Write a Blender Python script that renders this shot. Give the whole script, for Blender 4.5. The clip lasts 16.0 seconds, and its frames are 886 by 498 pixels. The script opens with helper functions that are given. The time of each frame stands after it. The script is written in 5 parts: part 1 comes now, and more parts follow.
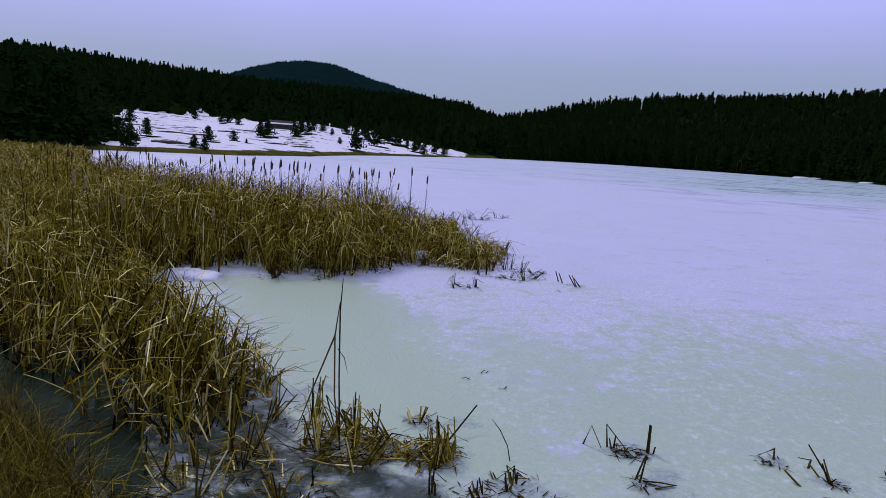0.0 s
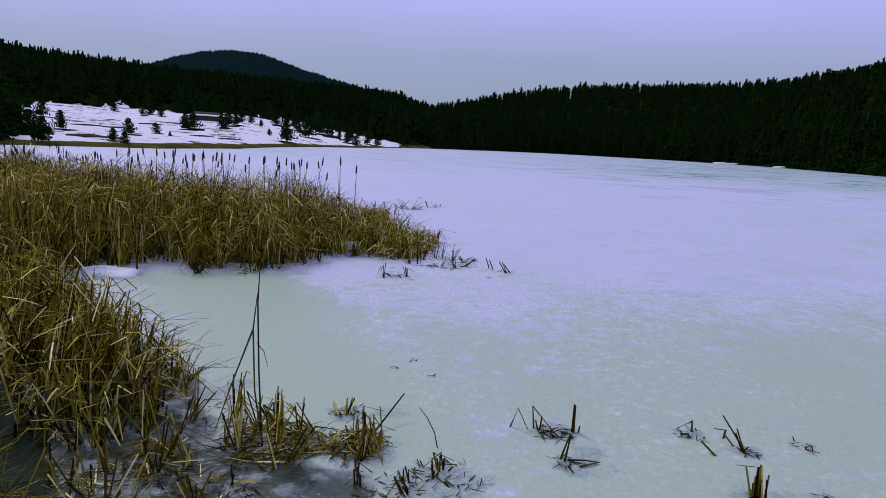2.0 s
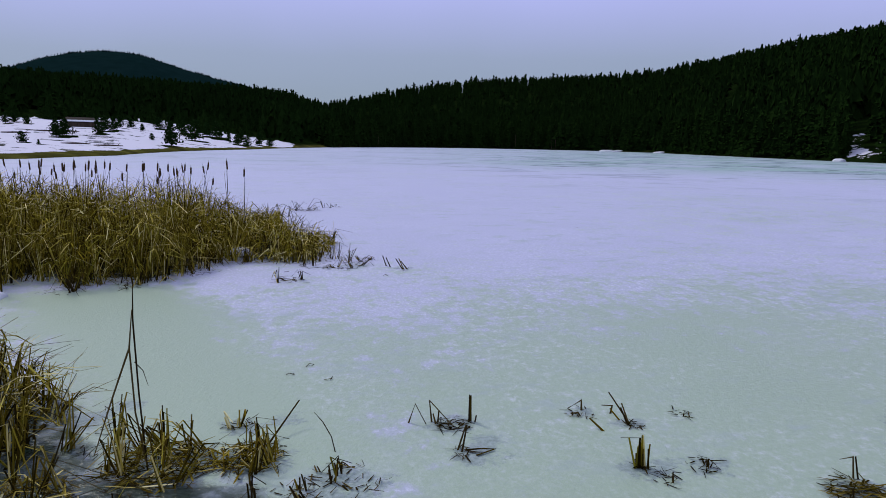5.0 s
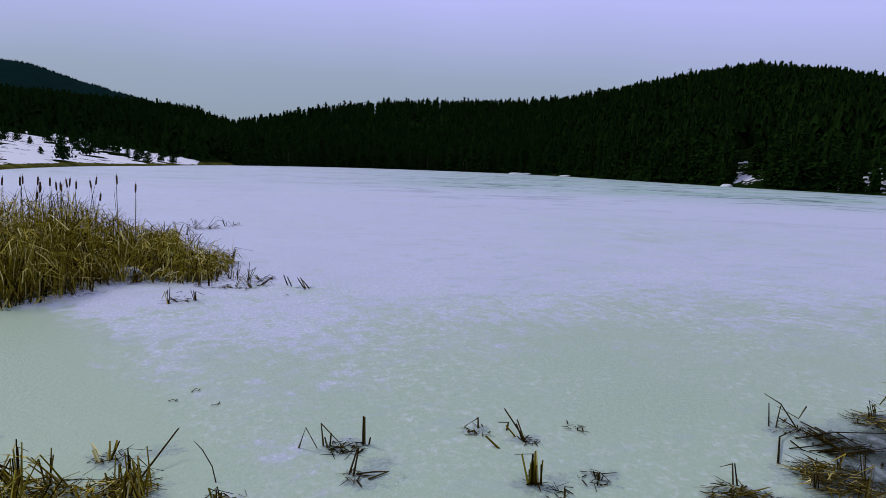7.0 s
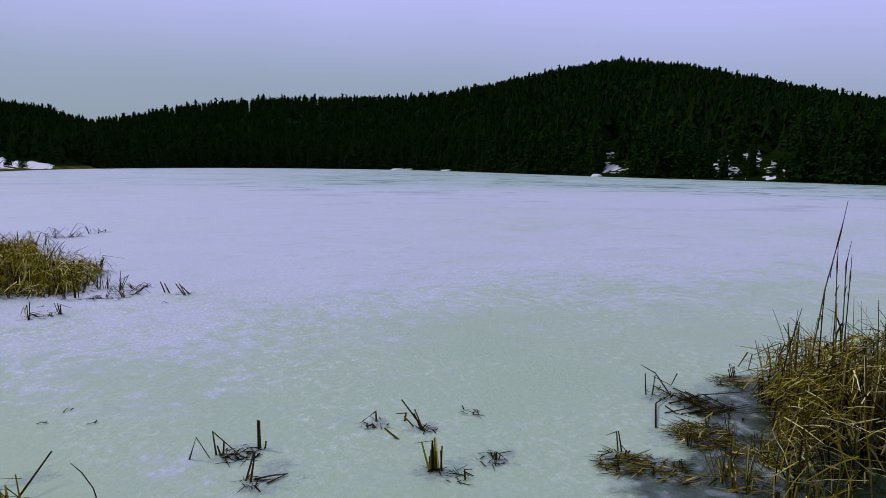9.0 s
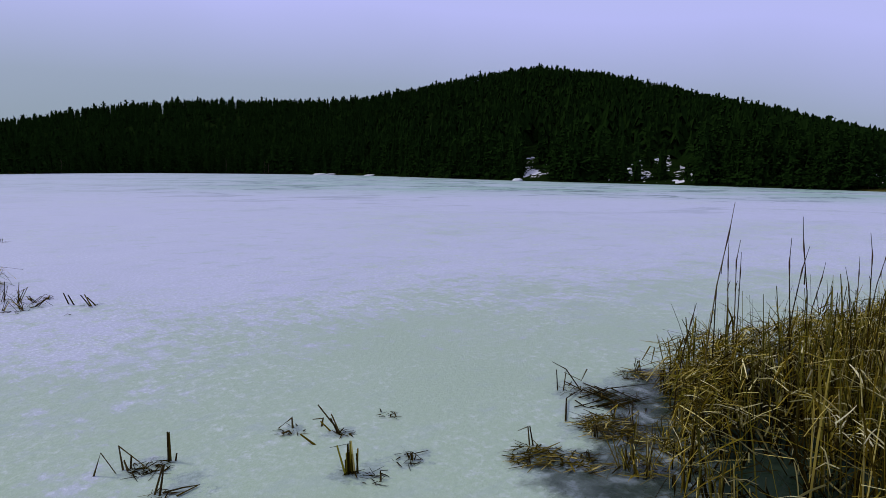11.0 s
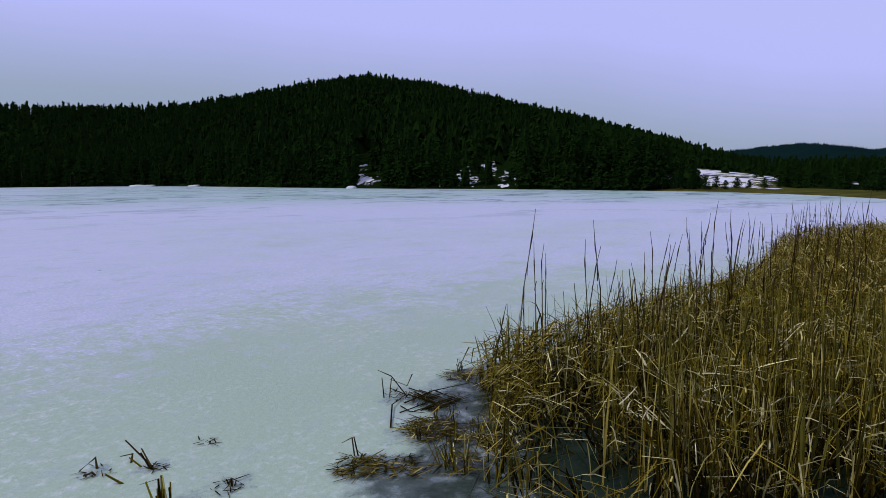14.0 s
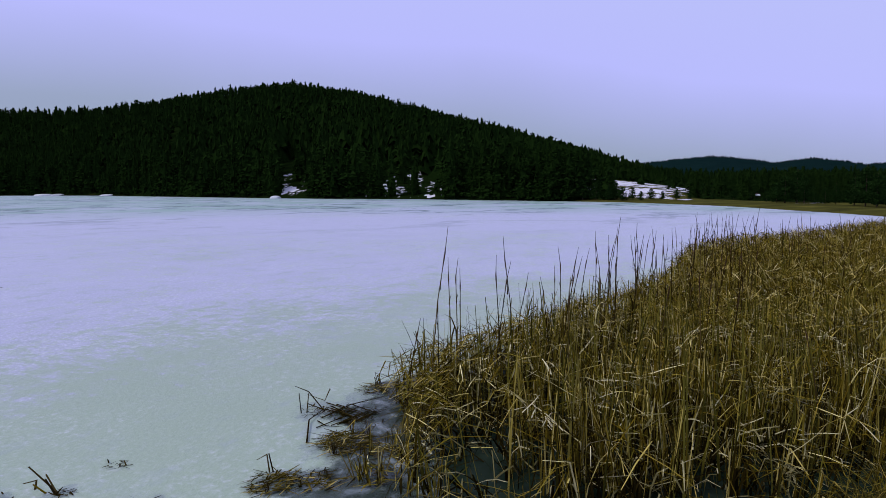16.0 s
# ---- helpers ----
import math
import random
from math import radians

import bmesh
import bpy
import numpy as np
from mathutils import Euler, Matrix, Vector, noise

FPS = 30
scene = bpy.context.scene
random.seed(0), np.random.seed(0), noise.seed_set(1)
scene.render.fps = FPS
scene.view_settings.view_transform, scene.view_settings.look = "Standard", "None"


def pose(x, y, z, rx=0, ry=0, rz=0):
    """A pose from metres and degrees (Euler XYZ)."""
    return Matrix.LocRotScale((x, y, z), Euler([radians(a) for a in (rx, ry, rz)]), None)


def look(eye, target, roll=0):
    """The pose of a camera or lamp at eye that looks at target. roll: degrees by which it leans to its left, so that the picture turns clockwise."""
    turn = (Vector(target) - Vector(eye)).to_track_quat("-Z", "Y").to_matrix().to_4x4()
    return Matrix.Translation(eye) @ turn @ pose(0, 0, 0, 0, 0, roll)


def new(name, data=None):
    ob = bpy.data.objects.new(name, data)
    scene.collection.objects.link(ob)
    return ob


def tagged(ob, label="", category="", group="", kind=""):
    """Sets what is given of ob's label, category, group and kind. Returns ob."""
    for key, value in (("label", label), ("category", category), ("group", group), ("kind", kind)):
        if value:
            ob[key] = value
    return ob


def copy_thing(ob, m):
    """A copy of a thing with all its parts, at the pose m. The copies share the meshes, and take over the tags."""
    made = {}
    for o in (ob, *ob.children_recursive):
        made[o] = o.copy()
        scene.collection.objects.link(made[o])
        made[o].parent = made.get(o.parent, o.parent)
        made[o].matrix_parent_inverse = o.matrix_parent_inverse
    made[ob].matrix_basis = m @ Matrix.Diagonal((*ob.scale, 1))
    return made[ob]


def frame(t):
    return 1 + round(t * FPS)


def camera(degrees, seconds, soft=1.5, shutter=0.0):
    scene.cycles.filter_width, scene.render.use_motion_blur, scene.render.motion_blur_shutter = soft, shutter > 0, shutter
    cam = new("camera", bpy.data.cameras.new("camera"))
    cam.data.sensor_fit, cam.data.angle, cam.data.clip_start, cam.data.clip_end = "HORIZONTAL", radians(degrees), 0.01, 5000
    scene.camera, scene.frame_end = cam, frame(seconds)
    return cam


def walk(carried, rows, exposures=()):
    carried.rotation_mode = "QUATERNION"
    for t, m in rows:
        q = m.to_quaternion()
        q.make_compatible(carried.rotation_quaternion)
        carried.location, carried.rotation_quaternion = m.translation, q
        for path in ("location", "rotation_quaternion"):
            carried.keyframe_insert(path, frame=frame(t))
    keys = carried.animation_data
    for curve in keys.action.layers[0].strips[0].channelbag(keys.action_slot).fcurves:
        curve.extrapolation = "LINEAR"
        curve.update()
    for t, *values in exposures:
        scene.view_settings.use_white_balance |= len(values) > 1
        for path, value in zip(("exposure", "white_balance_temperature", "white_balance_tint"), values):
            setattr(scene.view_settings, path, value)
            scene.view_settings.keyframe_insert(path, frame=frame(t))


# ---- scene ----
cam = camera(68.56, 16.0, soft=0.6)
# seconds, eye x, y, z in metres, yaw, pitch, lean in degrees
ROWS = [
    (0.0, 0.000, 0.000, 1.600, 0.00, -8.82, -3.86),
    (0.5, 0.023, 0.017, 1.596, -1.16, -9.27, -3.81),
    (1.0, 0.049, 0.035, 1.584, -2.80, -9.45, -3.73),
    (1.5, 0.063, 0.040, 1.582, -4.37, -9.33, -3.46),
    (2.0, 0.081, 0.039, 1.577, -5.70, -9.30, -3.19),
    (2.5, 0.101, 0.045, 1.571, -7.01, -9.28, -2.76),
    (3.0, 0.140, 0.061, 1.560, -9.09, -9.27, -2.58),
    (5.5, 0.181, 0.020, 1.594, -15.95, -9.04, -1.27),
    (6.0, 0.228, 0.031, 1.589, -17.63, -8.33, -1.76),
    (6.5, 0.266, 0.044, 1.575, -18.63, -7.62, -1.99),
    (7.0, 0.288, 0.063, 1.556, -22.07, -7.27, -2.12),
    (7.5, 0.278, 0.074, 1.543, -25.87, -7.16, -1.67),
    (8.0, 0.260, 0.074, 1.538, -28.62, -7.19, -1.10),
    (8.5, 0.259, 0.069, 1.536, -30.68, -7.32, -0.76),
    (11.0, 0.279, -0.027, 1.539, -38.84, -6.87, -0.57),
    (11.5, 0.288, -0.058, 1.547, -41.76, -6.86, -0.17),
    (12.0, 0.282, -0.077, 1.555, -43.68, -6.71, -0.02),
    (12.5, 0.295, -0.085, 1.560, -45.60, -6.57, 0.14),
    (13.0, 0.324, -0.085, 1.555, -48.03, -6.44, 0.31),
    (13.5, 0.334, -0.107, 1.561, -50.35, -6.29, 0.56),
    (14.0, 0.333, -0.148, 1.575, -53.17, -6.23, 0.47),
    (14.5, 0.311, -0.191, 1.593, -54.97, -6.13, 0.33),
    (15.0, 0.282, -0.241, 1.613, -56.42, -5.91, 0.23),
    (15.5, 0.266, -0.280, 1.631, -58.05, -5.68, 0.19),
    (16.0, 0.263, -0.303, 1.638, -59.60, -5.41, 0.25),
]
walk(cam, [(t, pose(x, y, z, 90 + pitch, 0, yaw) @ pose(0, 0, 0, 0, 0, -lean)) for t, x, y, z, yaw, pitch, lean in ROWS],
     exposures=[(0.0, 0.0, 6200, 17), (3.0, 0.0, 6330, 14), (5.5, 0.0, 6480, 6), (7.5, -0.03, 6650, 4), (11.0, -0.02, 6680, 4), (12.5, -0.02, 6620, 4), (13.5, 0.0, 6530, 5), (14.5, 0.0, 6450, 8), (16.0, 0.02, 6400, 11)])

# ---------------------------------------------------------------- light: high overcast, lilac-grey
world = bpy.data.worlds.new("overcast_sky")
scene.world = world
world.use_nodes = True
wn, wl = world.node_tree.nodes, world.node_tree.links
wn.clear()
w_out = wn.new("ShaderNodeOutputWorld")
w_bg = wn.new("ShaderNodeBackground")
w_sky = wn.new("ShaderNodeTexSky")
w_sky.sky_type, w_sky.sun_disc = "NISHITA", False
SUN_EL, SUN_AZ = 48.0, -38.0
w_sky.sun_elevation, w_sky.sun_rotation = radians(SUN_EL), radians(SUN_AZ)
w_co = wn.new("ShaderNodeTexCoord")
w_sep = wn.new("ShaderNodeSeparateXYZ")
w_ramp = wn.new("ShaderNodeValToRGB")
w_noise = wn.new("ShaderNodeTexNoise")
w_noise.inputs["Scale"].default_value, w_noise.inputs["Detail"].default_value = 1.6, 4.0
w_add = wn.new("ShaderNodeMath")
w_add.operation = "MULTIPLY_ADD"
w_add.inputs[1].default_value = 0.10
wl.new(w_co.outputs["Generated"], w_sep.inputs[0])
wl.new(w_co.outputs["Generated"], w_noise.inputs["Vector"])
wl.new(w_noise.outputs["Fac"], w_add.inputs[0])
w_side = wn.new("ShaderNodeMath")
w_side.operation = "MULTIPLY_ADD"
w_side.inputs[1].default_value = -0.13
w_dot = wn.new("ShaderNodeVectorMath")
w_dot.operation = "DOT_PRODUCT"
w_dot.inputs[1].default_value = (0.21, 0.98, 0.0)
w_off = wn.new("ShaderNodeMath")
w_off.operation = "SUBTRACT"
w_off.inputs[1].default_value = 0.78
wl.new(w_co.outputs["Generated"], w_dot.inputs[0])
wl.new(w_dot.outputs["Value"], w_off.inputs[0])
wl.new(w_off.outputs[0], w_side.inputs[0])
wl.new(w_sep.outputs["Z"], w_side.inputs[2])
wl.new(w_side.outputs[0], w_add.inputs[2])
wl.new(w_add.outputs[0], w_ramp.inputs[0])
cr = w_ramp.color_ramp
cr.elements[0].position, cr.elements[0].color = 0.05, (0.245, 0.31, 0.40, 1)
cr.elements[1].position, cr.elements[1].color = 1.0, (0.60, 0.66, 0.98, 1)
for p, c in ((0.15, (0.315, 0.37, 0.54, 1)), (0.27, (0.49, 0.505, 0.98, 1)), (0.5, (0.52, 0.56, 0.94, 1))):
    e = cr.elements.new(p)
    e.color = c
w_mix = wn.new("ShaderNodeMixRGB")
w_mix.inputs[0].default_value = 0.94
w_dim = wn.new("ShaderNodeMixRGB")
w_dim.blend_type = "MULTIPLY"
w_dim.inputs[0].default_value, w_dim.inputs[2].default_value = 1.0, (0.1, 0.1, 0.1, 1)
wl.new(w_sky.outputs[0], w_dim.inputs[1])
wl.new(w_dim.outputs[0], w_mix.inputs[1])
wl.new(w_ramp.outputs[0], w_mix.inputs[2])
wl.new(w_mix.outputs[0], w_bg.inputs[0])
w_bg.inputs[1].default_value = 1.0
wl.new(w_bg.outputs[0], w_out.inputs[0])

sun = new("sun", bpy.data.lights.new("sun", "SUN"))
sun.data.energy, sun.data.angle, sun.data.color = 1.85, radians(10), (1.0, 0.96, 0.84)
sa, se = radians(SUN_AZ), radians(SUN_EL)
SUN_WAY = Vector((math.sin(sa) * math.cos(se), math.cos(sa) * math.cos(se), math.sin(se)))
sun.matrix_world = look(SUN_WAY * 300, (0, 0, 0))


# ---------------------------------------------------------------- materials
class Mat:
    """A node material, written short."""

    def __init__(self, name, rough=0.8, spec=0.3):
        self.m = bpy.data.materials.new(name)
        self.m.use_nodes = True
        self.n, self.l = self.m.node_tree.nodes, self.m.node_tree.links
        self.b = self.n["Principled BSDF"]
        self.b.inputs["Roughness"].default_value = rough
        self.b.inputs["Specular IOR Level"].default_value = spec
        self.co = self.n.new("ShaderNodeTexCoord").outputs["Object"]

    def put(self, out, socket):
        self.l.new(out, self.b.inputs[socket])
        return self

    def noise(self, scale, detail=4.0, stretch=(1, 1, 1), rough=0.55):
        mp = self.n.new("ShaderNodeMapping")
        mp.inputs["Scale"].default_value = stretch
        self.l.new(self.co, mp.inputs["Vector"])
        t = self.n.new("ShaderNodeTexNoise")
        t.inputs["Scale"].default_value, t.inputs["Detail"].default_value, t.inputs["Roughness"].default_value = scale, detail, rough
        self.l.new(mp.outputs[0], t.inputs["Vector"])
        return t.outputs["Fac"]

    def ramp(self, fac, *stops):
        r = self.n.new("ShaderNodeValToRGB")
        e = r.color_ramp.elements
        e[0].position, e[0].color = stops[0][0], (*stops[0][1], 1)
        e[1].position, e[1].color = stops[-1][0], (*stops[-1][1], 1)
        for p, c in stops[1:-1]:
            e.new(p).color = (*c, 1)
        self.l.new(fac, r.inputs[0])
        return r.outputs[0]

    def span(self, fac, a, b, lo=0.0, hi=1.0):
        r = self.n.new("ShaderNodeMapRange")
        r.interpolation_type = "SMOOTHSTEP"
        for k, v in zip(("From Min", "From Max", "To Min", "To Max"), (a, b, lo, hi)):
            r.inputs[k].default_value = v
        self.l.new(fac, r.inputs["Value"])
        return r.outputs[0]

    def math(self, op, a, b=0.0):
        q = self.n.new("ShaderNodeMath")
        q.operation = op
        for s, v in zip(q.inputs, (a, b)):
            if isinstance(v, (int, float)):
                s.default_value = v
            else:
                self.l.new(v, s)
        return q.outputs[0]

    def mix(self, fac, a, b, mode="MIX"):
        q = self.n.new("ShaderNodeMixRGB")
        q.blend_type = mode
        for s, v in zip(q.inputs, (fac, a, b)):
            if isinstance(v, tuple):
                s.default_value = (*v, 1)
            elif isinstance(v, (int, float)):
                s.default_value = v
            else:
                self.l.new(v, s)
        return q.outputs[0]

    def island(self):
        return self.n.new("ShaderNodeNewGeometry").outputs["Random Per Island"]

    def each(self):
        return self.n.new("ShaderNodeObjectInfo").outputs["Random"]

    def attr(self, name):
        a = self.n.new("ShaderNodeAttribute")
        a.attribute_name = name
        return a.outputs["Fac"]

    def bump(self, height, strength=0.4, distance=0.01):
        q = self.n.new("ShaderNodeBump")
        q.inputs["Strength"].default_value, q.inputs["Distance"].default_value = strength, distance
        self.l.new(height, q.inputs["Height"])
        self.l.new(q.outputs[0], self.b.inputs["Normal"])
        return self


def straw(name, *stops):
    k = Mat(name, 0.9, 0.0)
    c = k.ramp(k.math("FRACT", k.math("ADD", k.island(), k.each())), *stops)
    n = k.noise(9, 3, (1, 1, 0.35))
    k.put(k.mix(k.span(n, 0.45, 0.75, 0.0, 0.5), c, (0.045, 0.03, 0.008), "MIX"), "Base Color")
    k.bump(k.noise(160, 2, (1, 1, 0.1)), 0.3, 0.002)
    return k.m


M_REED = straw("dry_reed", (0.0, (0.012, 0.009, 0.002)), (0.22, (0.028, 0.020, 0.003)), (0.42, (0.078, 0.055, 0.006)), (0.58, (0.165, 0.112, 0.010)), (0.72, (0.115, 0.102, 0.011)), (0.85, (0.29, 0.215, 0.032)), (0.94, (0.52, 0.42, 0.13)), (1.0, (0.80, 0.71, 0.36)))
# lighter copy of the dry reed: light on the leaf tops put into colour
M_LIT_GOLD = straw("lit_golden_reed", (0.0, (0.024, 0.018, 0.002)), (0.24, (0.090, 0.068, 0.006)), (0.50, (0.235, 0.175, 0.015)), (0.68, (0.19, 0.172, 0.016)), (0.86, (0.45, 0.36, 0.060)), (1.0, (0.84, 0.74, 0.34)))
M_MAT = straw("sodden_reed", (0.0, (0.013, 0.010, 0.002)), (0.45, (0.046, 0.035, 0.006)), (0.8, (0.13, 0.098, 0.016)), (1.0, (0.40, 0.32, 0.11)))
M_CANE = straw("reed_cane", (0.0, (0.028, 0.026, 0.005)), (0.4, (0.070, 0.064, 0.010)), (0.75, (0.165, 0.145, 0.022)), (1.0, (0.36, 0.28, 0.06)))
M_PALE = straw("weathered_reed", (0.0, (0.050, 0.044, 0.016)), (0.5, (0.17, 0.15, 0.060)), (0.8, (0.33, 0.29, 0.14)), (1.0, (0.60, 0.54, 0.32)))
M_STALK = straw("dark_stalk", (0.0, (0.014, 0.009, 0.004)), (0.6, (0.036, 0.025, 0.009)), (1.0, (0.10, 0.072, 0.024)))
# near-black: shade inside the reed beds put into colour; also drowned litter
M_SHADE_ROT = straw("shade_rot_reed", (0.0, (0.005, 0.004, 0.001)), (0.7, (0.016, 0.012, 0.003)), (1.0, (0.042, 0.030, 0.007)))
M_GRASS = straw("bank_grass", (0.0, (0.010, 0.008, 0.002)), (0.3, (0.034, 0.027, 0.004)), (0.62, (0.145, 0.108, 0.012)), (0.82, (0.095, 0.094, 0.012)), (1.0, (0.36, 0.27, 0.055)))

k = Mat("seed_head_brown", 0.95, 0.1)
k.put(k.ramp(k.noise(60, 3), (0.3, (0.030, 0.016, 0.008)), (0.7, (0.085, 0.048, 0.02))), "Base Color").bump(k.noise(420, 2), 0.6, 0.004)
M_HEAD = k.m
k = Mat("seed_fluff", 1.0, 0.05)
k.put(k.ramp(k.noise(40, 4), (0.3, (0.13, 0.09, 0.035)), (0.7, (0.42, 0.32, 0.14))), "Base Color").bump(k.noise(200, 3), 0.9, 0.01)
M_FLUFF = k.m

k = Mat("conifer_needles", 1.0, 0.0)
k.put(k.mix(k.span(k.noise(0.06, 3), 0.35, 0.7), k.ramp(k.island(), (0.0, (0.0070, 0.0170, 0.0032)), (0.7, (0.0084, 0.0196, 0.0037)), (1.0, (0.0106, 0.0238, 0.0049))), (0.0068, 0.0164, 0.0034)), "Base Color")
M_NEEDLE = k.m
k = Mat("young_pine_needles", 1.0, 0.0)
k.put(k.ramp(k.island(), (0.0, (0.006, 0.016, 0.004)), (0.6, (0.009, 0.023, 0.005)), (1.0, (0.016, 0.037, 0.009))), "Base Color")
M_PINE = k.m
# haze over the far ridges is put into this bluer needle colour
k = Mat("hazed_needles", 1.0, 0.0)
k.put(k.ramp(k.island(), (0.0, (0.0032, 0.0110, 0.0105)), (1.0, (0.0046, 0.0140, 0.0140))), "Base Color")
M_HAZED_NEEDLE = k.m
k = Mat("conifer_bark", 0.95, 0.1)
k.put(k.ramp(k.noise(5, 5, (1, 1, 0.2)), (0.3, (0.030, 0.022, 0.016)), (0.7, (0.10, 0.07, 0.05))), "Base Color").bump(k.noise(14, 4, (1, 1, 0.2)), 0.8, 0.05)
M_BARK = k.m

# land: soil, dry grass, old snow and shade-darkened woodland floor, by what grows and lies there
k = Mat("land", 1.0, 0.0)
soil = k.ramp(k.noise(3.0, 6), (0.3, (0.020, 0.017, 0.006)), (0.55, (0.048, 0.038, 0.011)), (0.8, (0.10, 0.078, 0.022)))
meadow = k.ramp(k.noise(0.35, 6), (0.3, (0.032, 0.031, 0.010)), (0.55, (0.060, 0.058, 0.014)), (0.75, (0.118, 0.106, 0.024)))
# floor under the trees: their shade is painted in as near-black green
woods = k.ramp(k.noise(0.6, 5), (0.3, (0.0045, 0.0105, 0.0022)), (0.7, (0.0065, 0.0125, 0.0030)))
# far ground carries the same painted haze, bluer than the near woods
hazed_wood = k.ramp(k.noise(0.05, 7), (0.3, (0.0032, 0.0110, 0.0105)), (0.7, (0.0050, 0.0150, 0.0150)))
base = k.mix(k.attr("meadow"), soil, meadow)
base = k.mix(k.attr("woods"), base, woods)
base = k.mix(k.attr("far"), base, hazed_wood)
patch = k.math("ADD", k.attr("snow"), k.math("MULTIPLY", k.math("SUBTRACT", k.noise(0.14, 7, (1.0, 1.25, 1), 0.68), 0.5), 1.75))
patch = k.math("ADD", patch, k.math("MULTIPLY", k.math("SUBTRACT", k.noise(0.8, 5, (1, 1, 1), 0.65), 0.5), 0.85))
line = k.math("MULTIPLY", k.math("SUBTRACT", k.noise(0.5, 5, (0.6, 1.0, 1), 0.7), 0.5), 1.25)
snow = k.span(k.math("ADD", patch, line), 0.48, 0.54)
k.put(k.mix(snow, base, (0.57, 0.55, 0.63)), "Base Color")
k.bump(k.noise(2.0, 6), 0.6, 0.12)
M_LAND = k.m

# lake ice: snow-ice crust, glassy green-grey where it thaws along the banks and in streaks
k = Mat("lake_ice", 0.45, 0.4)
grain = k.noise(5.5, 6, (1, 1, 1), 0.68)
crust = k.noise(1.1, 6, (1, 1, 1), 0.62)
broad = k.noise(0.11, 4, (1, 1.6, 1), 0.5)
streak = k.noise(0.13, 7, (1, 1, 1), 0.66)
thaw = k.math("ADD", k.math("MULTIPLY", k.attr("thaw"), 0.80), k.math("MULTIPLY", k.math("SUBTRACT", broad, 0.5), 1.2))
thaw = k.math("ADD", thaw, k.math("MULTIPLY", k.math("SUBTRACT", crust, 0.5), 1.1))
thaw = k.math("ADD", thaw, k.math("MULTIPLY", k.math("SUBTRACT", grain, 0.5), 1.3))
thaw = k.math("ADD", thaw, k.attr("cove"))
wet = k.span(thaw, -0.1, 0.9)
crisp = k.span(k.math("ADD", thaw, k.math("MULTIPLY", k.math("SUBTRACT", k.noise(6.0, 7, (1.2, 0.8, 1), 0.74), 0.5), 2.6)), 0.25, 0.6)
wet = k.math("ADD", k.math("MULTIPLY", wet, 0.5), k.math("MULTIPLY", crisp, 0.5))
ice = k.mix(wet, (0.385, 0.385, 0.530), (0.300, 0.373, 0.275))
fleck = k.math("MULTIPLY", k.span(k.noise(13, 6, (1, 0.8, 1), 0.78), 0.48, 0.70), k.math("MULTIPLY", k.span(k.noise(0.7, 3), 0.38, 0.6), k.span(k.attr("cove"), 0.0, 0.6, 1.0, 0.08)))
ice = k.mix(k.math("MULTIPLY", fleck, 0.5), ice, (0.64, 0.64, 0.76))
rime = k.noise(31, 5, (1, 0.8, 1), 0.75)
ice = k.mix(k.math("MULTIPLY", k.span(rime, 0.50, 0.64), k.math("MULTIPLY", k.span(k.attr("cove"), 0.0, 0.6, 1.0, 0.25), k.span(wet, 0.25, 0.8, 0.46, 0.14))), ice, (0.60, 0.60, 0.76))
ice = k.mix(k.math("MULTIPLY", k.span(rime, 0.50, 0.38), k.math("MULTIPLY", k.span(k.attr("cove"), 0.0, 0.6, 1.0, 0.25), k.span(wet, 0.25, 0.8, 0.22, 0.30))), ice, (0.24, 0.300, 0.260))
dab = k.math("MULTIPLY", k.span(k.noise(2.0, 8, (0.8, 1.3, 1), 0.74), 0.52, 0.62), k.span(k.attr("cove"), 0.0, 0.5, 0.62, 0.0))
dab = k.math("MULTIPLY", dab, k.span(k.noise(0.3, 3), 0.35, 0.6))
ice = k.mix(dab, ice, (0.29, 0.345, 0.34))
far_streak = k.math("MULTIPLY", k.span(streak, 0.38, 0.60, 0.30, 0.90), k.attr("streaks"))
ice = k.mix(far_streak, ice, (0.225, 0.335, 0.285))
ice = k.mix(k.math("MULTIPLY", k.span(k.noise(0.42, 5, (1, 1, 1), 0.62), 0.585, 0.625), k.attr("streaks")), ice, (0.13, 0.19, 0.19))
crack = k.span(k.math("ABSOLUTE", k.math("SUBTRACT", k.noise(0.07, 6, (0.6, 1, 1), 0.62), 0.5)), 0.0, 0.028, 1.0, 0.0)
crack = k.math("MULTIPLY", crack, k.span(k.noise(0.09, 3), 0.42, 0.54))
ice = k.mix(k.math("MULTIPLY", crack, k.attr("seams")), ice, (0.07, 0.115, 0.12))
wet_patch = k.span(k.math("ADD", k.attr("soak"), k.math("MULTIPLY", k.math("SUBTRACT", k.noise(7, 7, (1, 1, 1), 0.82), 0.5), 4.0)), 0.50, 0.95)
ice = k.mix(k.math("MULTIPLY", wet_patch, 0.62), ice, k.ramp(k.noise(40, 4), (0.35, (0.10, 0.13, 0.14)), (0.65, (0.25, 0.30, 0.32))))
# soaked ice and open melt water round the reeds
melt = k.math("ADD", k.attr("melt"), k.math("MULTIPLY", k.math("SUBTRACT", k.noise(3.2, 5, (1, 1, 1), 0.62), 0.5), 1.1))
soaked, open_w = k.span(melt, 0.05, 0.38), k.span(melt, 0.50, 0.80)
slush = k.ramp(k.noise(7, 4), (0.36, (0.024, 0.037, 0.022)), (0.51, (0.052, 0.070, 0.055)), (0.66, (0.19, 0.222, 0.240)))
ice = k.mix(soaked, ice, slush)
